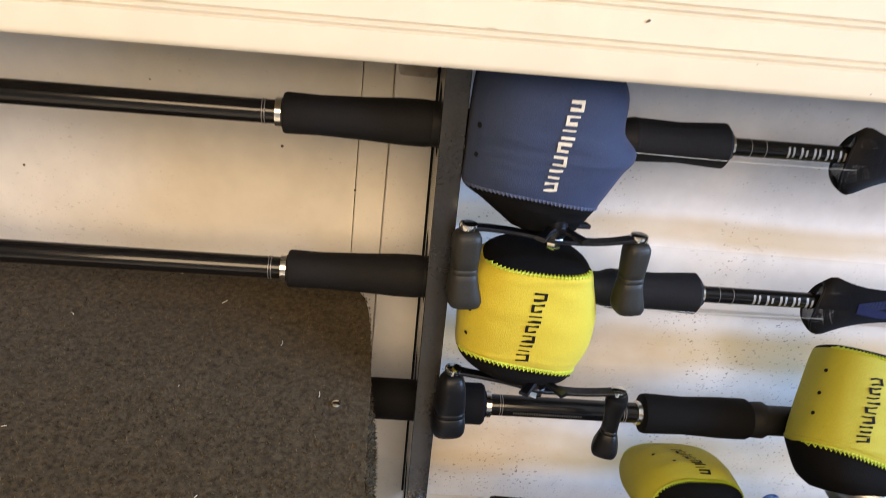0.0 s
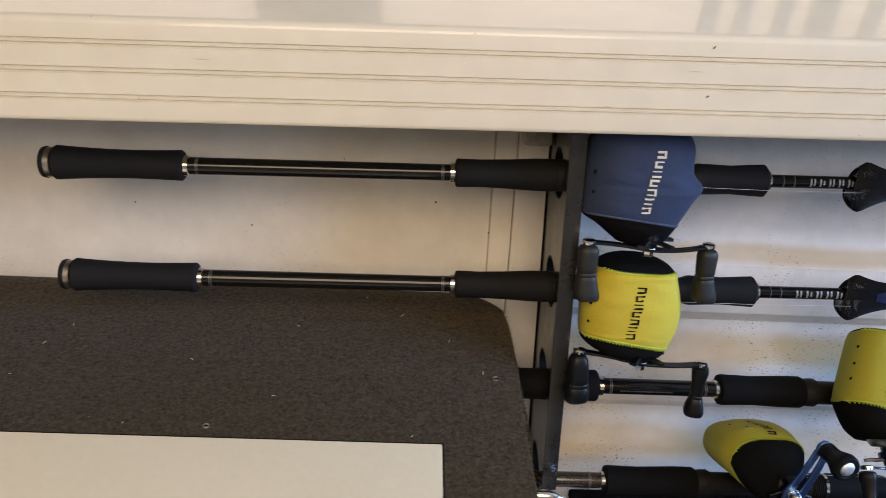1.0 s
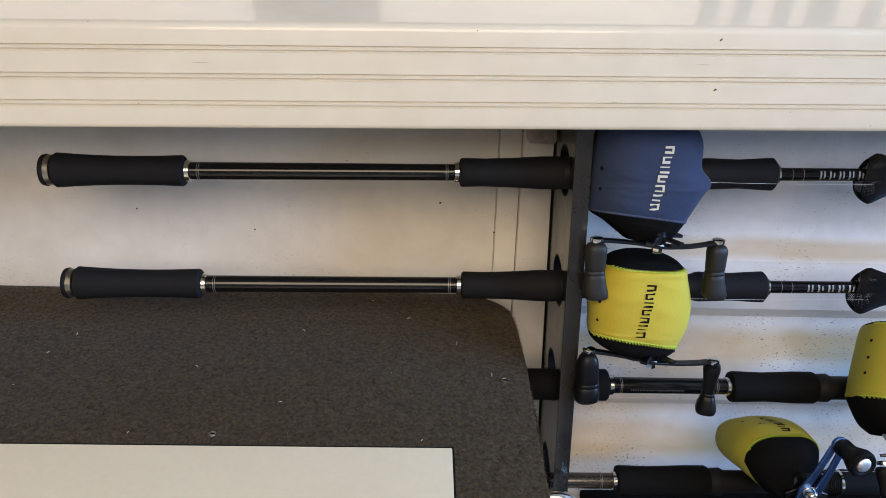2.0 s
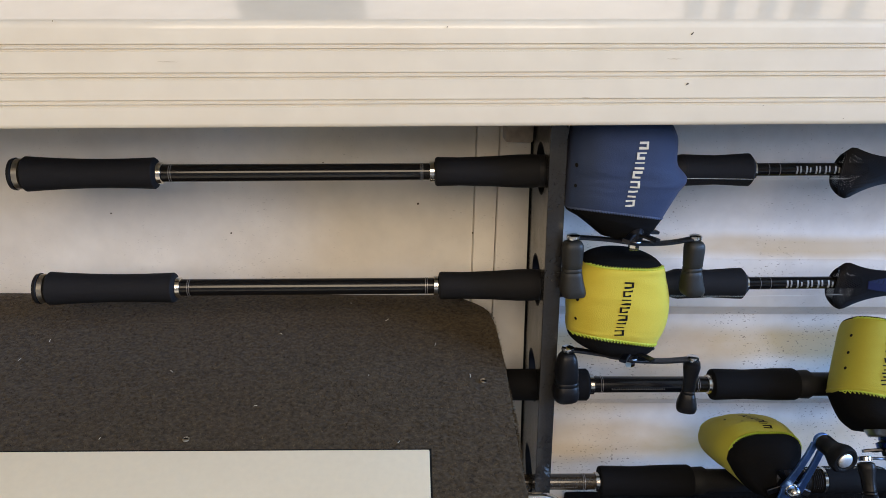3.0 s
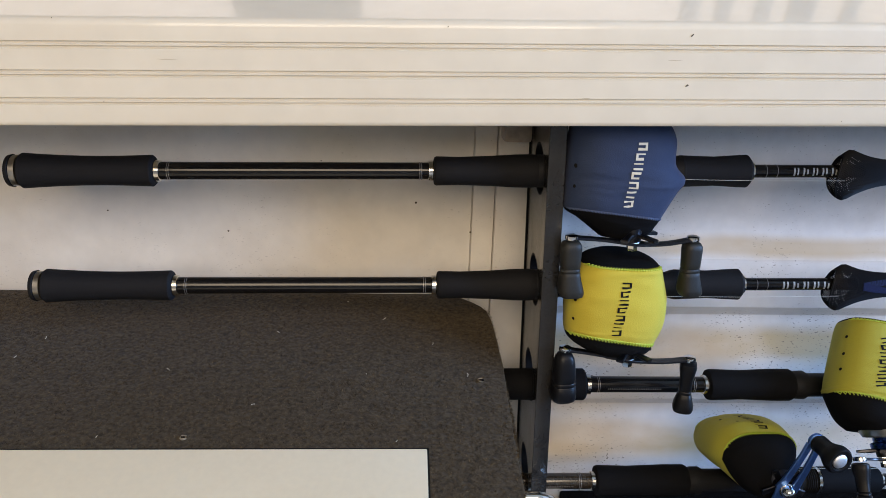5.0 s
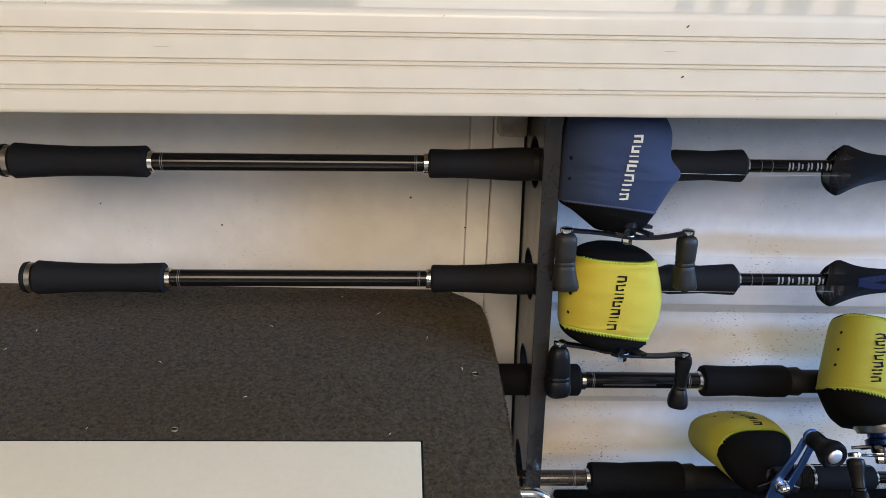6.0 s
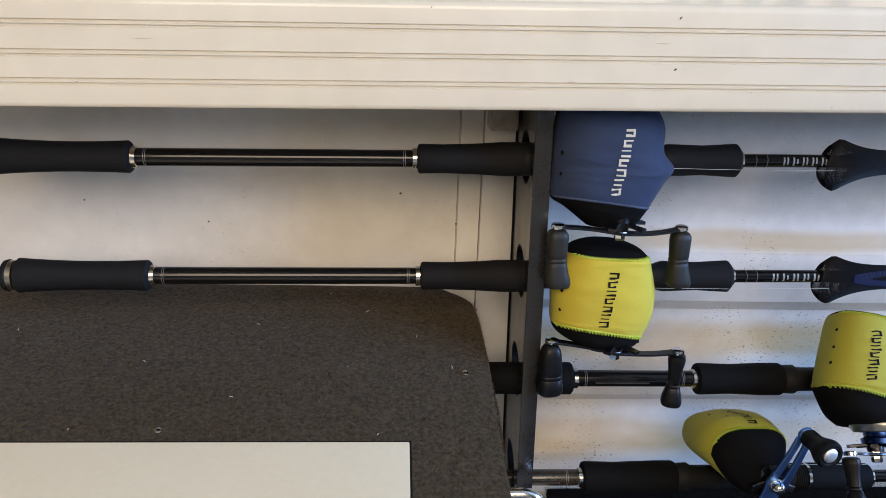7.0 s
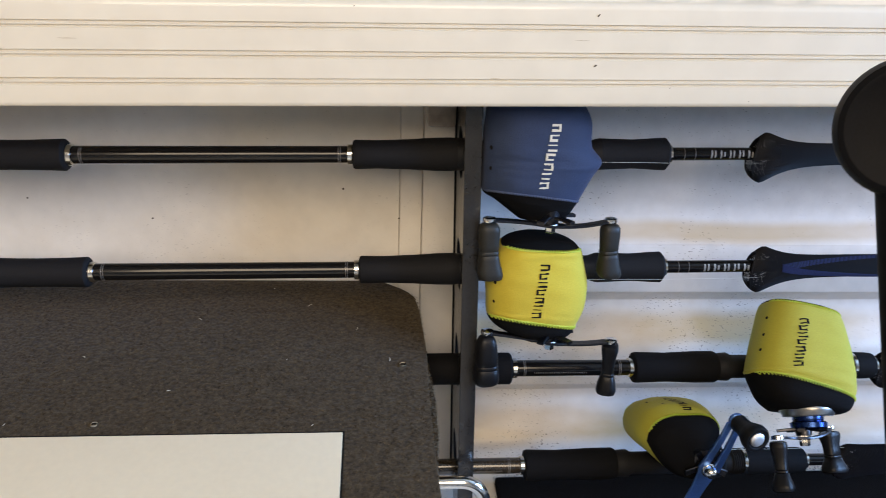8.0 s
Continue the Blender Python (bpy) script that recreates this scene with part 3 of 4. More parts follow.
def lower_rod(z, slope, label, g0, g1, seat, fore0, fore, r=0.0142):
    rod = fishing_rod(z, slope, [
        ("ring", CHROME, ring(g0 - 0.0022, 0.0085), "silver winding check"),
        ("rear_grip", BLACK_FOAM, [(g0, 0.010), (g0 + 0.0006, r - 0.001), (g0 + 0.003, r - 0.0004), (g0 + 0.03, r - 0.0012), (g1 - 0.02, r), (g1 - 0.003, r), (g1 - 0.0005, r - 0.0012), (g1, 0.0118)], ""),
        ("reel_seat", BLACK_SEAT, [(g1 - 0.002, 0.0115), (g1 + 0.004, 0.0125), (seat, 0.0128), (seat + 0.004, 0.0105), (fore0 - 0.012, 0.0105)] + [(fore0 - 0.012 + 0.001 * k, 0.0118 if k % 2 else 0.0108) for k in range(1, 12)], ""),
        ("ring", CHROME, ring(fore0 + 0.001, 0.0122, 0.0034), "silver locking ring"),
        ("fore_grip", BLACK_FOAM, [(fore0 + 0.002, 0.0105), (fore0 + 0.003, 0.0122), (fore - 0.006, 0.0120), (fore - 0.001, 0.0112), (fore, 0.0085)], ""),
        ("ring", CHROME, ring(fore + 0.0014, 0.0080, 0.0030), "silver winding check"),
        ("tip_blank", BLANK, [(fore - 0.002, 0.0056), (0.95, 0.0042)], "glossy black rod blank"),
    ], label)
    return rod


rod_c = lower_rod(0.6632, 0.0, "black fishing rod passing under the deck edge", 0.2125, 0.290, 0.300, 0.418, 0.440)
part("butt_grip", turned((0, 0, 0.6632), (1, 0, 0), grip(-0.03, 0.1025, 0.0135, 0.0135, 0.0140), 32), BLACK_FOAM, rod_c)
part("ring", turned((0, 0, 0.6632), (1, 0, 0), ring(0.1050, 0.0088), 28), CHROME, rod_c, "silver winding check")
part("blank", turned((0, 0, 0.6632), (1, 0, 0), [(0.100, 0.0072), (0.2145, 0.0070)], 28), BLANK, rod_c, "glossy black rod blank")
wraps(rod_c, 0.6632, 0.0, (0.113, 0.1145, 0.199, 0.2005), 0.0071)
rod_d = lower_rod(0.5631, 0.0, "black fishing rod lying lowest in the rack", 0.1205, 0.207, 0.218, 0.330, 0.392, 0.0146)
part("blank", turned((0, 0, 0.5631), (1, 0, 0), [(0.030, 0.0074), (0.1225, 0.0072)], 28), BROWN_BLANK, rod_d, "glossy dark brown rod blank")
part("ring", turned((0, 0, 0.5631), (1, 0, 0), ring(0.0330, 0.0084), 28), CHROME, rod_d, "silver winding check")
part("butt_grip", turned((0, 0, 0.5631), (1, 0, 0), grip(-0.10, 0.030, 0.0130, 0.0130, 0.0130), 28), BLACK_FOAM, rod_d)
wraps(rod_d, 0.5631, 0.0, (0.040, 0.105, 0.1065), 0.0073)


def printed_scale(rod, z, x0, x1, r):
    """A fine row of silver ticks printed along a blank."""
    bm = bmesh.new()
    for k in range(int((x1 - x0) / 0.0016)):
        x = x0 + 0.0016 * k
        g = [[bm.verts.new((xx, -(r + 0.0002) * math.cos(t), z + (r + 0.0002) * math.sin(t))) for xx in (x, x + 0.0006)] for t in (-0.02, -0.12, -0.22)]
        for p, q in zip(g, g[1:]):
            bm.faces.new((p[0], p[1], q[1], q[0]))
    part("printed_scale", bm, WRAP, rod, "fine row of silver print", kind="stuff")


printed_scale(rod_c, 0.6632, 0.122, 0.170, 0.0072)
printed_scale(rod_d, 0.5631, 0.076, 0.100, 0.0074)


# ---- braided sleeves over the rods ----
def sleeve(z, slope, x0, x1, r_mouth, r_body, label, bright):
    ob = thing("rod_sleeve", (x0, 0, z + slope * x0), label, "rod sleeve", "braided sleeves")

    def radius(x):
        d = x - x0
        lip = 0.80 + 0.20 * math.sin(0.5 * math.pi * min(1, max(0, d) / 0.012))
        f = 1 - math.exp(-(max(0, d - 0.008) / 0.021) ** 1.3)
        return (r_mouth * lip) * (1 - f) + r_body * f

    def flat(x):
        """The mouth is pressed flat against the rod, the body is round."""
        return 0.40 + 0.60 * (1 - math.exp(-(max(0, x - x0 - 0.006) / 0.030) ** 1.5))

    def lip_bow(x, a):
        """The mouth's rim bows forward at its middle and back at its edges."""
        return 0.0050 * abs(math.sin(a)) ** 2.5 * math.exp(-(x - x0) / 0.012)

    def sag(x):
        return -0.0042 * math.exp(-(x - x0) / 0.032)

    for name, mat, turns, count, skip in (("braid", NET, 1, 72, 0), ("braid", NET, -1, 72, 0), ("bright_braid", NET_BLUE, 1, 6, 1), ("bright_braid", NET_BLUE, -1, 6, 1)):
        if skip and not bright:
            continue
        bm = bmesh.new()
        for k in range(count):
            pts, n = [], 84
            for i in range(n + 1):
                x = x0 + skip * 0.026 + (x1 - x0 - skip * 0.026) * i / n
                a = (2 * math.pi * k / (72 if not skip else 80)) + turns * ((x - x0) * 9.0 + 0.9 * (1 - math.exp((x0 - x) / 0.028))) + (2.75 - 0.8 * turns if skip else 0)
                r = radius(x) + (0.0004 if skip else 0) + 0.00025 * turns
                pts.append((x + lip_bow(x, a), flat(x) * r * math.cos(a), z + slope * x + sag(x) + r * math.sin(a)))
            tube(pts, 0.00040 if not skip else 0.0006, 3, bm)
        part(name, bm, mat, ob, "bright blue strands" if skip else "", kind="stuff")
    part("rim", tube([(x0 + 0.0006 * math.sin(3 * a) + lip_bow(x0, a), 0.40 * (radius(x0) + 0.0002) * math.cos(a), z + slope * x0 + sag(x0) + (radius(x0) + 0.0002) * math.sin(a)) for a in [2 * math.pi * i / 40 for i in range(41)]], 0.0008, 5), NET, ob)
    # the folded inner layer of the sleeve
    bm = turned((0, 0, z), (1, 0, slope), [(x0 + 0.024, radius(x0 + 0.024) - 0.0050)] + [(x0 + 0.024 + k * 0.005, radius(x0 + 0.024 + k * 0.005) - 0.0014 - 0.003 * math.exp(-k / 2)) for k in range(1, int((x1 - x0) * 200) - 10)], 28)
    for v in bm.verts:
        v.co.y *= flat(v.co.x)
        v.co.z += sag(v.co.x)
    part("lining", bm, NET, ob)
    return ob


sleeve(0.8536, 0.0180, 0.2915, 0.62, 0.0212, 0.0084, "dark navy braided sleeve pulled over a fishing rod", False)
sleeve(0.7563, 0.0130, 0.3055, 0.62, 0.0212, 0.0092, "navy braided sleeve with bright blue strands on a rod", True)
sleeve(0.6632, 0.0, 0.4440, 0.70, 0.0200, 0.0120, "dark navy braided sleeve on a lower fishing rod", True)
sleeve(0.5631, 0.0, 0.4230, 0.70, 0.0190, 0.0135, "black braided sleeve on the lowest fishing rod", False)


# ---- reel covers ----
class Cover:
    """A sewn neoprene cover: rows from one end to the other of (left x, left z, right x, right z, depth, bow), about the rod's axis."""

    def __init__(self, rows, m, back=0.012, power=2.5, lean=0.0, lean_back=None):
        self.rows, self.m, self.back, self.power, self.lean = rows, m, back, power, lean
        self.lean_back = lean if lean_back is None else lean_back

    def row(self, v):
        i = min(int(v), len(self.rows) - 2)
        t = v - i
        p = [self.rows[max(0, min(len(self.rows) - 1, j))] for j in (i - 1, i, i + 1, i + 2)]
        return [0.5 * (2 * b + (c - a) * t + (2 * a - 5 * b + 4 * c - d) * t * t + (3 * b - a - 3 * c + d) * t ** 3) for a, b, c, d in zip(*p)]

    def between(self, values, v):
        """One number for the whole cover, or one for each row."""
        if not isinstance(values, (list, tuple)):
            return values
        i = min(int(v), len(values) - 2)
        return values[i] + (values[i + 1] - values[i]) * (v - i)

    def at(self, u, v, lift=0.0, back=False):
        xl, zl, xr, zr, depth, bow = self.row(v)
        s = max(0.0, 1 - abs(2 * u - 1) ** self.power) ** (1 / self.power)
        wob = 0.0009 * noise.noise((u * 3.1 + xl * 50, v * 1.7, zl * 30)) + 0.0004 * noise.noise((u * 9 + xl * 50, v * 5, zl * 30))
        y = self.between(self.back, v) * s if back else -(depth + lift + wob) * s
        return self.m @ Vector((xl + (xr - xl) * u - (self.between(self.lean_back, v) if back else self.lean) * y, y, zl + (zr - zl) * u + bow * s))

    def sheet(self, v0, v1, nu=30, step=0.125, caps=(False, False)):
        bm = bmesh.new()
        n = max(1, round((v1 - v0) / step))
        us = [(1 - math.cos(math.pi * i / nu)) / 2 for i in range(nu + 1)]
        loops = []
        for k in range(n + 1):
            v = v0 + (v1 - v0) * k / n
            front = [bm.verts.new(self.at(u, v)) for u in us]
            rear = [bm.verts.new(self.at(u, v, back=True)) for u in us[-2:0:-1]]
            loops.append(front + rear)
        for p, q in zip(loops, loops[1:]):
            for k in range(len(p)):
                bm.faces.new((p[k], p[(k + 1) % len(p)], q[(k + 1) % len(p)], q[k]))
        for cap, loop in zip(caps, (loops[0], loops[-1])):
            if cap:
                c = bm.verts.new(sum((w.co for w in loop), Vector()) / len(loop))
                for k in range(len(loop)):
                    bm.faces.new((loop[k], loop[(k + 1) % len(loop)], c))
        return bm

    def stitch(self, v, teeth, way, r=0.0006, reach=0.0020):
        pts = []
        for k in range(2 * teeth + 1):
            u = 0.015 + 0.97 * k / (2 * teeth)
            step = (self.at(u, v + 0.05 * way) - self.at(u, v)).length / 0.05
            pts.append(self.at(u, v + way * (reach if k % 2 else -0.0004) / max(step, 0.004), 0.0009))
        return tube(pts, r, 4)

    def seam(self, v, r=0.0007):
        return tube([self.at(0.01 + 0.98 * k / 40, v, 0.0002) for k in range(41)], r, 5)

    def spot(self, x, z):
        """The u and v at which the front shows the local x and z."""
        best = (1e9, 0, 0)
        for k in range(161):
            v = (len(self.rows) - 1) * k / 160
            xl, zl, xr, zr, depth, bow = self.row(v)
            u = min(0.96, max(0.02, (x - xl) / (xr - xl)))
            sec = max(0.0, 1 - abs(2 * u - 1) ** self.power) ** (1 / self.power)
            best = min(best, (abs(zl + (zr - zl) * u + bow * sec - z), u, v))
        return best[1:]

    def block(self, x0, x1, z0, z1, bm, n=2, lift=0.0006):
        """A printed patch between two local x and two local z."""
        g = [[bm.verts.new(self.at(*self.spot(x0 + (x1 - x0) * i / n, z0 + (z1 - z0) * j / n), lift)) for i in range(n + 1)] for j in range(n + 1)]
        for j in range(n):
            for i in range(n):
                bm.faces.new((g[j][i], g[j][i + 1], g[j + 1][i + 1], g[j + 1][i]))

    def dot(self, u, v, r, mat, parent):
        c, n = self.at(u, v, 0.0005), 14
        e = (self.at(u + 0.01, v, 0.0005) - c).normalized()
        f = (self.at(u, v + 0.02, 0.0005) - c).normalized()
        bm = bmesh.new()
        bm.faces.new([bm.verts.new(c + e * (r * math.cos(2 * math.pi * k / n)) + f * (r * math.sin(2 * math.pi * k / n)) + e.cross(f) * 0.0003 * (1 if e.cross(f).y < 0 else -1)) for k in range(n)])
        part("eyelet", bm, mat, parent, "small dark eyelet")


def reel_cover(cover, base, seams, colour, thread, ink, logo, eyelets, label, teeth=(26, 26), reach=0.0020):
    ob = thing("reel_cover", base, label, "reel cover", "neoprene reel covers")
    top, bottom = seams
    last = len(cover.rows) - 1
    part("wrap", cover.sheet(top, bottom), colour, ob)
    part("end_panel", cover.sheet(0, top, caps=(True, False)), BLACK_NEOPRENE, ob, "black neoprene end panel")
    part("end_panel", cover.sheet(bottom, last, caps=(False, True)), BLACK_NEOPRENE, ob, "black neoprene end panel")
    for v, n, a in ((top, teeth[0], -1), (bottom, teeth[1], 1)):
        part("seam", cover.seam(v), thread, ob, "sewn edge seam")
        part("stitching", cover.stitch(v, n, a, reach=reach), thread, ob, "zigzag stitching")
    x0, x1, z0, z1, drift = logo
    n = 7
    w, h = x1 - x0, (z1 - z0) / n
    for k in range(n):
        bm = bmesh.new()
        o, a, b = x0 + drift * (k + 0.5) / n, z0 + h * (k + 0.10), z0 + h * (k + 0.84)
        cover.block(o, o + w, a, a + (b - a) * 0.26, bm)
        cover.block(o, o + w * (1 - 0.15 * (k % 2)), b - (b - a) * 0.26, b, bm)
        if k % 3 != 2:
            e = o if k % 2 else o + w * 0.76
            cover.block(e, e + w * 0.24, a + (b - a) * 0.26, b - (b - a) * 0.26, bm)
        part("logo_mark", bm, ink, ob, "unlettered maker's mark")
    for x, z, r in eyelets:
        cover.dot(*cover.spot(x, z), r, BLACK_PRINT, ob)
    return ob


FRONT = Matrix.Translation((0, -0.026, 0))
blue_cover = Cover([
    (0.080, 0.912, 0.128, 0.912, 0.012, 0.0), (0.0680, 0.904, 0.1365, 0.904, 0.022, 0.0), (0.0645, 0.888, 0.1455, 0.889, 0.027, 0.0),
    (0.0640, 0.869, 0.1475, 0.869, 0.028, 0.0), (0.0640, 0.859, 0.1565, 0.8570, 0.028, 0.0), (0.0640, 0.8480, 0.1500, 0.8440, 0.028, 0.003),
    (0.0645, 0.8320, 0.1405, 0.8235, 0.026, 0.006), (0.0760, 0.8240, 0.1365, 0.8175, 0.022, 0.002), (0.0930, 0.8110, 0.1325, 0.8105, 0.014, 0.0)], FRONT, back=0.030)
reel_cover(blue_cover, (0.1, 0, 0.8532), (0.5, 6.0), BLUE, BLUE_THREAD, PALE_PRINT, (0.1105, 0.1176, 0.8890, 0.8385, -0.0072), [(0.0680, 0.8680, 0.0017), (0.0682, 0.8525, 0.0014)],
           "blue neoprene reel cover with a pale logo", (34, 34), 0.0010)
yellow_cover = Cover([
    (0.092, 0.7900, 0.138, 0.7890, 0.012, 0.002), (0.0825, 0.7870, 0.1460, 0.7850, 0.025, 0.003), (0.0750, 0.779, 0.1490, 0.777, 0.0265, 0.001),
    (0.0715, 0.760, 0.1540, 0.757, 0.028, 0.0), (0.0725, 0.740, 0.1535, 0.736, 0.027, 0.0), (0.0735, 0.7280, 0.1475, 0.7170, 0.026, 0.007),
    (0.080, 0.7190, 0.1430, 0.7100, 0.023, 0.003), (0.100, 0.7085, 0.1320, 0.7050, 0.014, 0.0)], FRONT, back=0.028)
reel_cover(yellow_cover, (0.1, 0, 0.7558), (1.0, 5.0), YELLOW, LIME, BLACK_PRINT, (0.1100, 0.1176, 0.7800, 0.7335, -0.0050), [(0.0765, 0.7610, 0.0016), (0.0765, 0.7450, 0.0013)],
           "yellow neoprene reel cover with black end panels", (28, 28))
SPUN = Matrix.Translation((0, 0, 0.6645)) @ pose(0, 0, 0, -33, 0, 0)
third_cover = Cover([
    (0.336, 0.0535, 0.384, 0.0450, 0.012, 0.0), (0.3265, 0.0510, 0.3905, 0.0360, 0.024, 0.0), (0.3160, 0.0260, 0.3935, 0.0165, 0.029, 0.0),
    (0.3080, 0.0040, 0.3950, -0.0045, 0.031, 0.0), (0.3050, -0.0060, 0.3950, -0.0220, 0.031, 0.0), (0.3045, -0.0110, 0.3920, -0.0365, 0.029, 0.003),
    (0.3125, -0.0310, 0.3865, -0.0435, 0.027, 0.0), (0.3235, -0.0410, 0.3800, -0.0465, 0.019, 0.0)], SPUN @ Matrix.Translation((0, -0.032, 0)), back=0.030, power=2.6)
reel_cover(third_cover, (0.355, 0, 0.6645), (0.95, 5.0), OLIVE_YELLOW, LIME, BLACK_PRINT, (0.3425, 0.3505, 0.0335, -0.0085, -0.0140), [(0.3160, 0.0360, 0.0014), (0.3110, 0.0215, 0.0014), (0.3075, 0.0085, 0.0014)],
           "yellow-green neoprene reel cover with a black base", (32, 36))
TURNED = Matrix.Translation((0, 0, 0.564)) @ pose(0, 0, 0, -103, 0, 0) @ Matrix.Translation((0, -0.036, 0))
fourth_cover = Cover([
    (0.229, 0.030, 0.268, 0.030, 0.006, 0.0), (0.221, 0.022, 0.281, 0.022, 0.017, 0.0), (0.2165, 0.005, 0.286, 0.005, 0.025, 0.0),
    (0.2150, -0.012, 0.287, -0.012, 0.0285, 0.0), (0.2155, -0.030, 0.287, -0.030, 0.0285, 0.0), (0.2205, -0.044, 0.286, -0.044, 0.0235, 0.0),
    (0.2270, -0.054, 0.280, -0.054, 0.017, 0.0), (0.2390, -0.0590, 0.270, -0.0590, 0.007, 0.0)],
    TURNED, back=(0.012, 0.014, 0.016, 0.018, 0.022, 0.036, 0.032, 0.016), power=2.8, lean=0.14, lean_back=(0.0, 0.0, 0.0, -0.2, -0.50, -0.55, -0.55, -0.4))
reel_cover(fourth_cover, (0.238, 0, 0.564), (0.9, 5.0), OLIVE_YELLOW, LIME, BLACK_PRINT, (0.2400, 0.2480, -0.0080, -0.0400, 0.0120), [(0.2275, -0.012, 0.0013), (0.2370, -0.026, 0.0013)],
           "yellow neoprene reel cover turned upward on its rod", (30, 40))


# ---- reels ----
KNOBS = {
    "bullet": [(0.0, 0.42), (0.03, 0.66), (0.10, 0.86), (0.22, 0.98), (0.45, 1.06), (0.56, 1.08), (0.58, 1.03), (0.60, 1.09), (0.64, 1.10), (0.66, 1.05), (0.68, 1.12), (0.80, 1.20), (0.90, 1.20), (0.96, 1.10), (1.0, 0.85)],
    "waisted": [(0.0, 0.70), (0.02, 0.98), (0.08, 1.06), (0.14, 1.02), (0.30, 0.84), (0.45, 0.78), (0.55, 0.78), (0.565, 0.72), (0.58, 0.80), (0.61, 0.81), (0.625, 0.75), (0.64, 0.84), (0.72, 0.98), (0.84, 1.22), (0.92, 1.28), (0.97, 1.18), (1.0, 0.9)],
}


def knob(origin, axis, length, side, wide=1.35, r=0.0082, make="paddle"):
    prof = KNOBS.get(make) or [(0.0, 0.50), (0.02, 0.74), (0.07, 0.90), (0.14, 0.93), (0.36, 0.88), (0.46, 0.86), (0.475, 0.80), (0.49, 0.86), (0.53, 0.87), (0.545, 0.81), (0.56, 0.88), (0.62, 0.92), (0.74, 1.02), (0.86, 1.12), (0.93, 1.12), (0.98, 1.0), (1.0, 0.7)]
    bm = turned(origin, axis, [(d * length, b * r) for d, b in prof], 28, wide, side, square=3.2)
    a = Vector(axis).normalized()
    for v in bm.verts:  # the foot of a paddle knob swells to one side
        f = max(0.0, (v.co - Vector(origin)).dot(a) / length - 0.55) / 0.45 * (make == "paddle")
        v.co += Vector(side).normalized() * (0.0022 * f * f)
    return bm


def paddle_reel(hub, left, right, lengths, sides, base, label, r=0.0082, wides=(1.35, 1.35), spin=None, makes=("paddle", "paddle"), rubber=None):
    """A reel whose crank turns about the hull's upright axis; left and right: the ends of its crank."""
    reel = thing("fishing_reel", base, label, "fishing reel", "reels on the rods")
    if spin is not None:
        SPINS[reel.name] = spin
    hub, left, right = Vector(hub), Vector(left), Vector(right)
    part("frame", turned(Vector((hub.x, -0.026, hub.z + 0.018)), (0, 0, 1), [(0, 0.012), (0.004, 0.0155), (0.050, 0.0155), (0.054, 0.012)], 28), DARK_METAL, reel, "dark metal reel frame")
    part("foot", box((hub.x - 0.022, -0.012, hub.z + 0.034), (hub.x + 0.022, -0.008, hub.z + 0.044), 0.001), DARK_METAL, reel)
    pts, widths = [], []
    for i in range(17):
        f = i / 16
        p = left.lerp(right, f)
        s = math.sin(math.pi * f)
        p.z = left.z + (right.z - left.z) * f - 0.0042 * s + 0.0012 * math.sin(2 * math.pi * f)
        p.y = p.y + (hub.y - p.y) * s
        pts.append(p)
        widths.append(0.0036 + 0.0022 * math.exp(-((f - 0.5) / 0.10) ** 2) + 0.0006 * math.exp(-(min(f, 1 - f) / 0.05) ** 2))
    part("crank", bar(pts, widths, 0.0011, (0, 1, 0)), DARK_METAL, reel, "curved dark metal crank arm")
    mid = pts[8]
    part("crank_nut", turned(mid + Vector((0, 0, 0.003)), (0, 0, -1), [(0, 0.0052), (0.004, 0.0052), (0.0045, 0.0042), (0.0085, 0.0042), (0.0095, 0.0034)], 6), CHROME, reel, "hexagonal silver nut")
    for k in range(5):
        a = 2 * math.pi * k / 5 + 0.35
        d = Vector((math.cos(a), math.sin(a), 0))
        part("star_drag_arm", bar([mid + Vector((0, 0, 0.0075)) + d * 0.003, mid + Vector((0, 0, 0.0072)) + d * 0.012, mid + Vector((0, 0, 0.0064)) + d * 0.0210], [0.0032, 0.0024, 0.0030], 0.0013, (-d.y, d.x, 0)), DARK_METAL, reel)
    part("drag_hub", turned(mid + Vector((0, 0, 0.002)), (0, 0, 1), [(0, 0.0060), (0.003, 0.0066), (0.008, 0.0066), (0.010, 0.0070), (0.016, 0.0070)], 24), DARK_METAL, reel)
    for end, length, side, wide, rk, make in zip((left, right), lengths, sides, wides, r if isinstance(r, tuple) else (r, r), makes):
        axis = (Vector((0, 0, -1)) + Vector(side) * 0.03).normalized()
        k = part("knob", knob(end + Vector((0, 0, -0.0025)), axis, length, side, wide, rk, make), rubber or RUBBER, reel, "dark rubber paddle knob")
        part("knob_screw", turned(end + Vector((0, 0, -0.0012)), (0, 0, 1), [(0, 0.0050), (0.0014, 0.0052), (0.0030, 0.0050), (0.0036, 0.0036)], 18), CHROME, k, "silver knob screw")
    return reel


paddle_reel((0.118, -0.040, 0.811), (0.0690, -0.044, 0.8125), (0.1665, -0.038, 0.8110), (0.046, 0.045), ((1, 0.1, 0), (1, 0.2, 0)), (0.118, 0, 0.853),
            "covered baitcast reel with a twin-knob crank", (0.0078, 0.0074), (1.12, 1.1), rubber=OLIVE_RUBBER)
paddle_reel((0.123, -0.040, 0.7100), (0.0725, -0.040, 0.7165), (0.1765, -0.040, 0.7080), (0.044, 0.046), ((1, 0.1, 0), (0.35, 1, 0)), (0.123, 0, 0.756),
            "covered baitcast reel with dark paddle knobs", (0.0082, 0.0066), (1.05, 1.05), makes=("bullet", "waisted"))
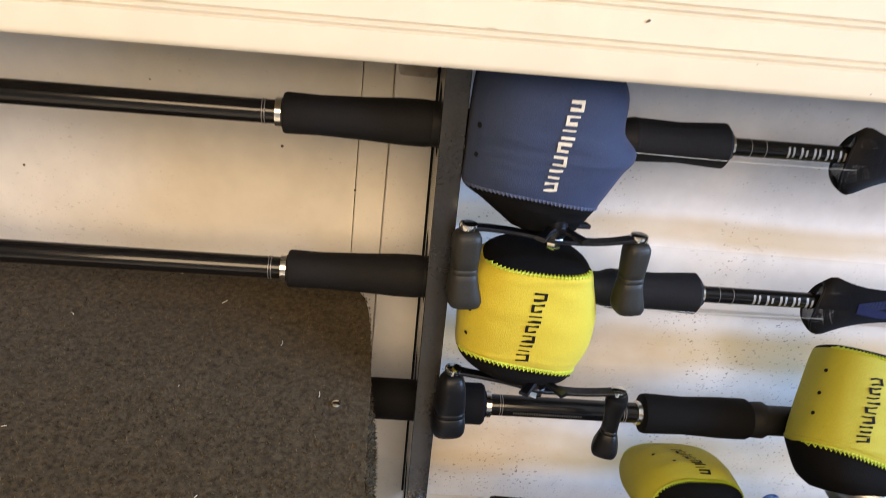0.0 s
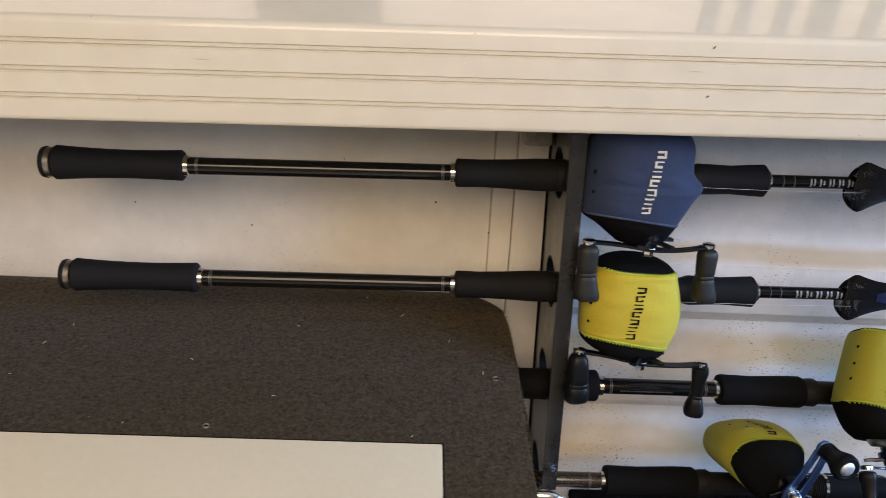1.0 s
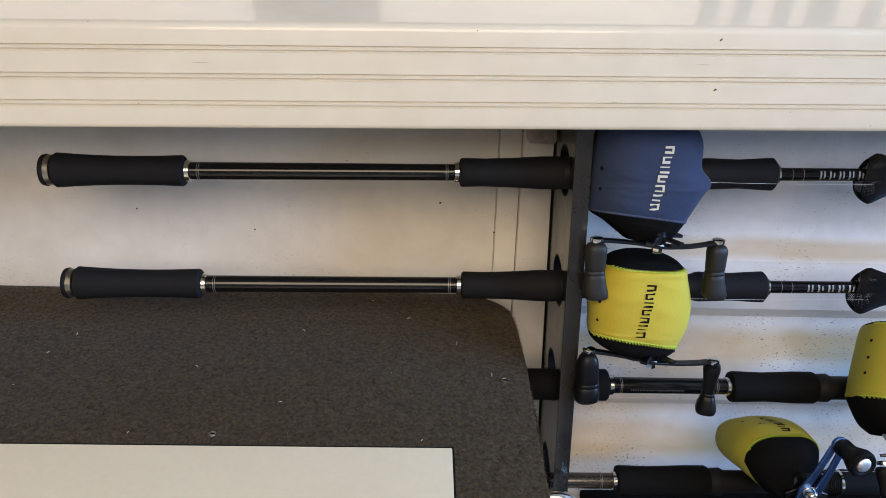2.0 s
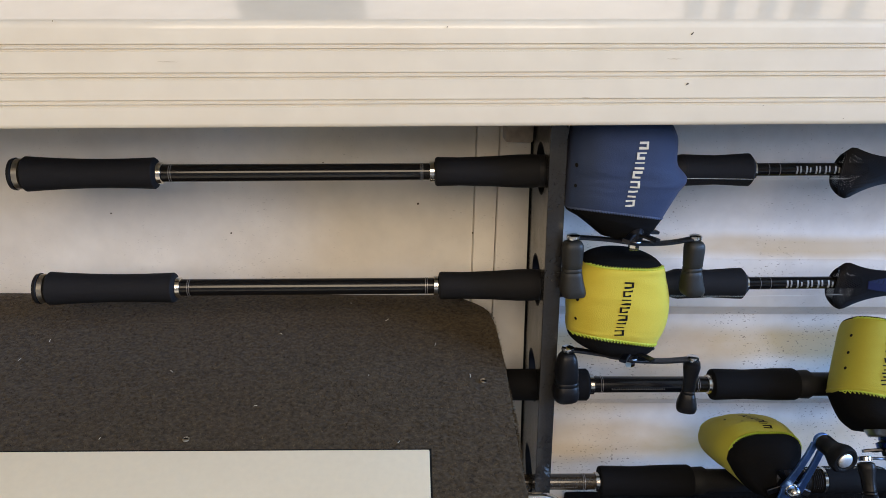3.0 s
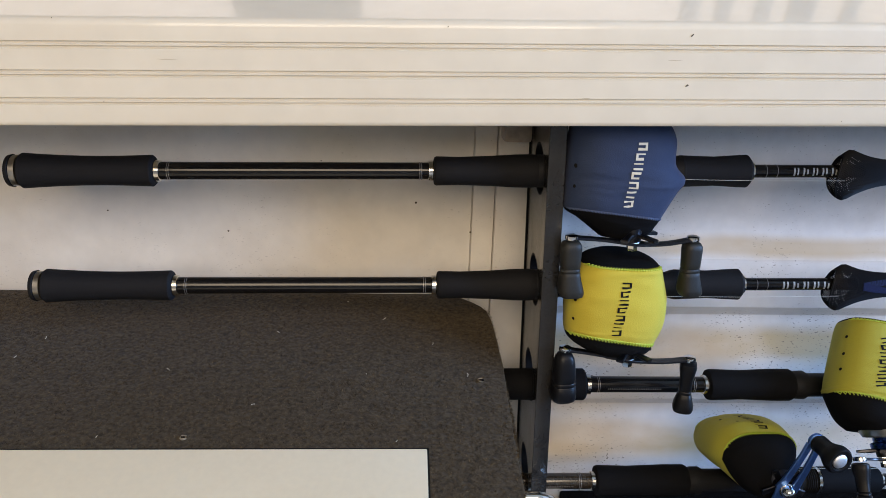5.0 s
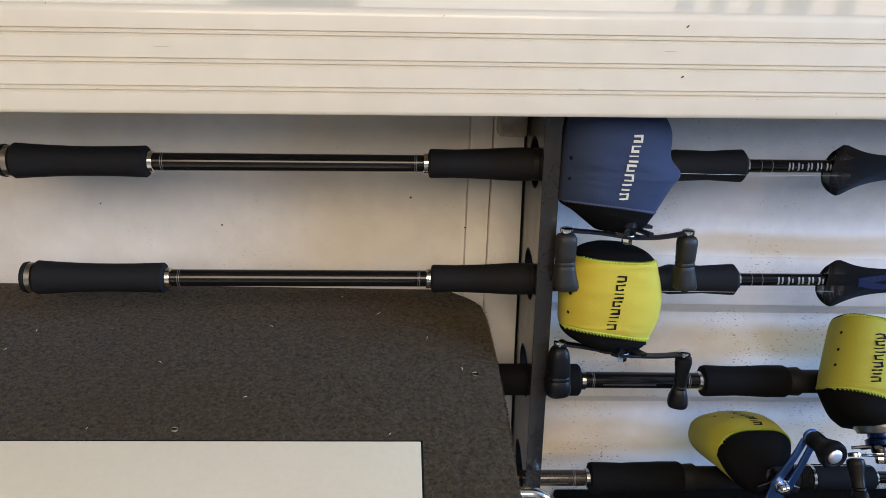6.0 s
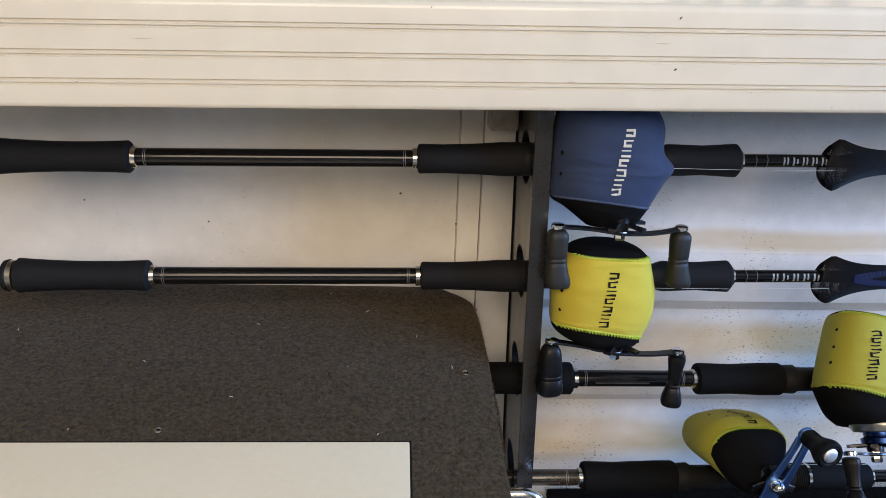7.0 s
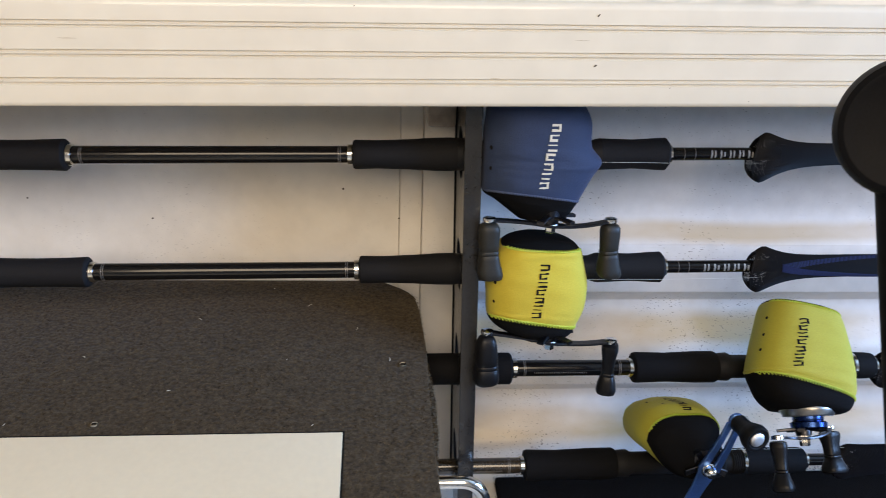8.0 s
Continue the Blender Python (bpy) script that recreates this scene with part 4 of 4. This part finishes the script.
reel_c = paddle_reel((0.350, -0.035, -0.0620), (0.3110, -0.0550, -0.0655), (0.3800, -0.0150, -0.0575), (0.040, 0.036), ((0.6, 1, 0), (1, 0.4, 0)), (0.36, 0, 0.6645),
                     "baitcast reel with a bright rim below its cover", 0.0066, spin=SPUN, makes=("waisted", "waisted"))
part("side_plate", turned((0.352, -0.034, -0.0420), (0, 0, 1), [(-0.006, 0.014), (-0.0055, 0.020), (-0.001, 0.0225), (0.001, 0.0225), (0.006, 0.020)], 40), SATIN, reel_c, "polished silver side plate")
part("spacer", turned((0.351, -0.035, -0.0590), (0, 0, 1), [(0, 0.012), (0.002, 0.0145), (0.006, 0.015), (0.0075, 0.012), (0.0090, 0.0125), (0.0125, 0.0125)], 32), NAVY_METAL, reel_c, "blue anodised collar")

# the reel whose crank faces the walkway
reel_d = thing("fishing_reel", (0.262, 0, 0.564), "baitcast reel with a blue anodised crank", "fishing reel", "reels on the rods")
hub, tip, far = Vector((0.268, -0.060, 0.596)), Vector((0.2845, -0.062, 0.6445)), Vector((0.2515, -0.058, 0.5475))
part("frame", turned((0.262, -0.03, 0.590), (0, 1, 0), [(0, 0.018), (0.004, 0.022), (0.045, 0.022), (0.049, 0.016)], 28), DARK_METAL, reel_d, "dark metal reel frame")
part("drag_hub", turned(hub + Vector((0, 0.001, 0)), (0, 1, 0), [(0, 0.008), (0.006, 0.009), (0.008, 0.013), (0.022, 0.014), (0.032, 0.017)], 28), DARK_METAL, reel_d)
d = (tip - hub)
wide = Vector((d.z, 0, -d.x)).normalized()
for sign in (-1, 1):  # two rails leave a slot down the arm
    part("crank_rail", bar([hub.lerp(tip, f) + wide * sign * (0.0062 - 0.0024 * f) + Vector((0, -0.0015 * math.sin(3.14 * f), 0)) for f in (0.0, 0.2, 0.45, 0.7, 0.92)], [0.0042, 0.0034, 0.0030, 0.0028, 0.0030], 0.0016, wide), ANODISED, reel_d, "blue anodised crank rail")
part("crank_end", turned(tip + Vector((0, 0.0018, 0)), (0, -1, 0), [(0, 0.0062), (0.0004, 0.0066), (0.0032, 0.0066), (0.0036, 0.0060)], 24), ANODISED, reel_d)
part("crank_arm", bar([hub, hub.lerp(far, 0.4), far], [0.0085, 0.0062, 0.0056], 0.0015, wide), ANODISED, reel_d, "blue anodised crank arm")
part("crank_web", bar([hub - d * 0.06, hub + d * 0.10], [0.0090, 0.0080], 0.0014, wide), ANODISED, reel_d)
part("crank_nut", turned(hub + Vector((0, -0.0012, 0)), (0, -1, 0), [(0, 0.0066), (0.0008, 0.0066), (0.001, 0.0054), (0.005, 0.0054), (0.0075, 0.0040), (0.0085, 0.0020)], 18), CHROME, reel_d, "polished domed nut")
for end in (tip, far):
    k = part("knob", turned(end + Vector((0, -0.0016, 0)), (0.16, -1, -0.03), [(0, 0.0062), (0.002, 0.0076), (0.008, 0.0074), (0.012, 0.0076), (0.017, 0.0096), (0.022, 0.0116), (0.026, 0.0116), (0.0285, 0.0102), (0.0285, 0.0080), (0.0265, 0.0070)], 28), RUBBER, reel_d, "round dark rubber knob")
    part("knob_cap", turned(end + Vector((0.16, -1, -0.03)).normalized() * 0.0280, (0.16, -1, -0.03), [(0, 0.0062), (0.0012, 0.0062), (0.0022, 0.0052), (0.0027, 0.0030)], 24), BRUSHED, k, "silver end cap")
for k in range(5):
    a = 2 * math.pi * k / 5 + 0.9
    e = Vector((math.cos(a), 0, math.sin(a)))
    part("star_drag_arm", bar([hub + Vector((0, 0.004, 0)) + e * 0.004, hub + Vector((0, 0.0045, 0)) + e * 0.012, hub + Vector((0, 0.003, 0)) + e * 0.019], [0.0036, 0.0026, 0.0030], 0.0013, (-e.z, 0, e.x)), DARK_METAL, reel_d)


# fishing line from the upper reels along the rods
def line(points, label):
    ob = thing("fishing_line", points[0], label, "fishing line", "fishing lines")
    part("strand", tube(points, 0.00013, 5), LINE, ob)


line([(0.150, -0.0150, 0.8530), (0.222, -0.0145, 0.8530), (0.296, -0.0110, 0.8535)], "thin clear fishing line running along the rod")
line([(0.150, -0.0145, 0.7530), (0.230, -0.0140, 0.7530), (0.310, -0.0110, 0.7535)], "thin clear fishing line running along the rod")
line([(0.280, -0.006, 0.5800), (0.400, -0.004, 0.5780), (0.430, -0.002, 0.5770)], "thin clear fishing line running along the rod")

# bent tube handle under the deck's edge
grab = thing("grab_handle", (0.05, -0.05, 0.575), "bent polished steel tube handle under the deck edge", "handle")
pts = [(-0.06, -0.050, 0.5815), (0.02, -0.050, 0.5815), (0.050, -0.050, 0.5815)]
pts += [(0.056 + 0.020 * math.sin(a), -0.050, 0.5615 + 0.020 * math.cos(a)) for a in [0.12 * i for i in range(14)]]
pts += [(0.0760, -0.050, 0.545), (0.0760, -0.050, 0.425)]
part("tube", tube(pts, 0.0058, 16), CHROME, grab)

# dark rubber-topped post that stands on the floor further along
KN = Vector((0.2300, -0.2671, 0.9230))
FACE = Vector((-0.50, -0.82, 0.12)).normalized()
post = thing("boat_post", (0.2310, -0.50, 0.345), "black leaning post with a thick round rubber head", "post")
part("head", turned(KN - FACE * 0.014, FACE, [(0, 0.012), (0.002, 0.026), (0.008, 0.0325), (0.014, 0.0335), (0.019, 0.0328), (0.023, 0.0312), (0.0245, 0.0285), (0.0240, 0.0260), (0.0225, 0.0235), (0.0225, 0.004)], 48), POST_RUBBER, post, "round rimmed rubber head")
part("stem", tube([(0.2350, -0.2600, 0.910), (0.2345, -0.3060, 0.800), (0.2335, -0.4000, 0.576), (0.2325, -0.4975, 0.345)], 0.0140, 24), POST_RUBBER, post)

# chips and scuffs on the gunwale, marks left by old tape
def chip(x, y, z, r, seed):
    bm = bmesh.new()
    rr = np.random.default_rng(seed)
    bm.faces.new([bm.verts.new((x + r * rr.uniform(0.5, 1.1) * math.cos(a), y, z + r * 0.7 * rr.uniform(0.5, 1.1) * math.sin(a) + 0.5 * r * math.cos(a))) for a in [6.283 * k / 9 for k in range(9)]])
    part("paint_chip", bm, CHIP, gunwale, "dark chip in the paint")


for i, (x, z, r) in enumerate([(0.1305, 0.9325, 0.0013), (0.1300, 0.9655, 0.0012), (-0.0330, 0.9665, 0.0006), (-0.258, 0.9130, 0.0004), (0.185, 0.9190, 0.0004), (0.243, 0.9110, 0.0005), (-0.285, 0.9650, 0.0005)]):
    chip(x, G_Y - 0.0004, z, r, i)
for x, z, w in ((0.1200, 0.9490, 0.0055), (-0.215, 0.9410, 0.0070), (0.062, 0.9225, 0.0030)):
    bm = bmesh.new()
    top = [bm.verts.new((x - w + 2 * w * i / 10, G_Y - 0.0003, z + 0.0004 * noise.noise((i * 0.7, x * 30, 0)) + 0.00022 * math.sin(math.pi * i / 10))) for i in range(11)]
    low = [bm.verts.new((v.co.x, v.co.y, v.co.z - 0.00055 * math.sin(math.pi * i / 10) - 0.00002)) for i, v in enumerate(top)]
    for i in range(10):
        bm.faces.new((top[i], top[i + 1], low[i + 1], low[i]))
    part("scuff", bm, RESIDUE, gunwale, "faint brown scuff")
for i, (x, z, r) in enumerate([(-0.048, 0.802, 0.0011), (-0.222, 0.772, 0.0009), (-0.135, 0.84, 0.0006), (-0.33, 0.79, 0.0008), (0.004, 0.774, 0.0009)]):
    bm = bmesh.new()
    turned((x, 0.0930, z), (0, -1, 0), [(0, r), (0.0004, r * 0.9)], 9, bm=bm)
    ob = setting("trim_speck", bm, CHIP, "small dark speck on the side panel", "speck")

# ---- the far side of the boat and the unseen shed added round it ----
setting("wall_south", box((-1.6, -1.55, 0.10), (1.6, -1.53, 0.95), 0, None), HULL_PAINT, "opposite hull side of the boat", "hull", leaning=False)
setting("trim_gunwale_south", box((-1.6, -1.62, 0.93), (1.6, -1.46, 0.96), 0.008), GELCOAT, "opposite gunwale of the boat", "gunwale", leaning=False)
setting("ground", box((-3.6, -3.6, -0.02), (2.7, 2.6, 0.0)), CONCRETE, "grey concrete shed floor", "floor", leaning=False)
setting("wall_back", box((-3.5, 2.5, 0.0), (2.7, 2.6, 1.1)), SHED_WALL, "low cream shed wall below the open side", "wall", leaning=False)
setting("wall_back_top", box((-3.5, 2.5, 2.2), (2.7, 2.6, 2.6)), SHED_WALL, "cream beam over the open side of the shed", "beam", leaning=False)
setting("wall_back_panel", box((-0.74, 2.5, 1.1), (-0.25, 2.56, 2.2)), PALE_WALL, "cream panel in the open side of the shed", "panel", leaning=False)
for x, w in ((1.02, 0.06), (1.16, 0.05), (1.32, 0.05), (1.455, 0.035), (1.51, 0.04), (1.68, 0.05)):
    setting("trim_slat", box((x, 2.5, 1.1), (x + w, 2.55, 2.2)), PALE_WALL, "upright cream slat in the open side of the shed", "slat", leaning=False)
# unseen glowing sheet, added as the brightness mirrored in the gunwale top
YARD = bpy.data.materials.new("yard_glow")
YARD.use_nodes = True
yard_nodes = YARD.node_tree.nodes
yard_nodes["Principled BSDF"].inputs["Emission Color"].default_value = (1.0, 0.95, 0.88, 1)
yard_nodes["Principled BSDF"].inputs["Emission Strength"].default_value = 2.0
setting("backdrop", box((-5.0, 4.6, -0.5), (6.0, 4.62, 4.0)), YARD, "glowing sheet standing in for a bright yard beyond the open side", "backdrop", leaning=False)
setting("wall_west", box((-3.6, -3.6, 0.0), (-3.5, 2.5, 2.6)), SHED_WALL, "plain cream shed wall, added out of view", "wall", leaning=False)
# front and east walls, added unseen to shut out the blue sky
setting("wall_front", box((-3.5, -3.6, 0.0), (2.7, -3.5, 2.6)), SHED_WALL, "plain cream shed wall, added out of view", "wall", leaning=False)
setting("wall_east_a", box((2.6, -3.5, 0.0), (2.7, -1.7, 2.6)), SHED_WALL, "plain cream shed wall, added out of view beside the door opening", "wall", leaning=False)
setting("wall_east_b", box((2.6, 0.3, 0.0), (2.7, 2.5, 2.6)), SHED_WALL, "plain cream shed wall, added out of view beside the door opening", "wall", leaning=False)
setting("wall_east_top", box((2.6, -1.7, 2.3), (2.7, 0.3, 2.6)), SHED_WALL, "cream lintel, added out of view over the door opening", "wall", leaning=False)
# an unseen ceiling, added with an opening for the overhead lamp
bm = box((-3.6, -3.6, 2.6), (2.7, -2.65, 2.7))
box((-3.6, -1.20, 2.6), (2.7, 2.6, 2.7), bm=bm)
box((-3.6, -2.65, 2.6), (-1.15, -1.20, 2.7), bm=bm)
box((0.75, -2.65, 2.6), (2.7, -1.20, 2.7), bm=bm)
setting("ceiling", bm, SHED_WALL, "unseen cream shed ceiling, open over the added overhead lamp", "ceiling", leaning=False)
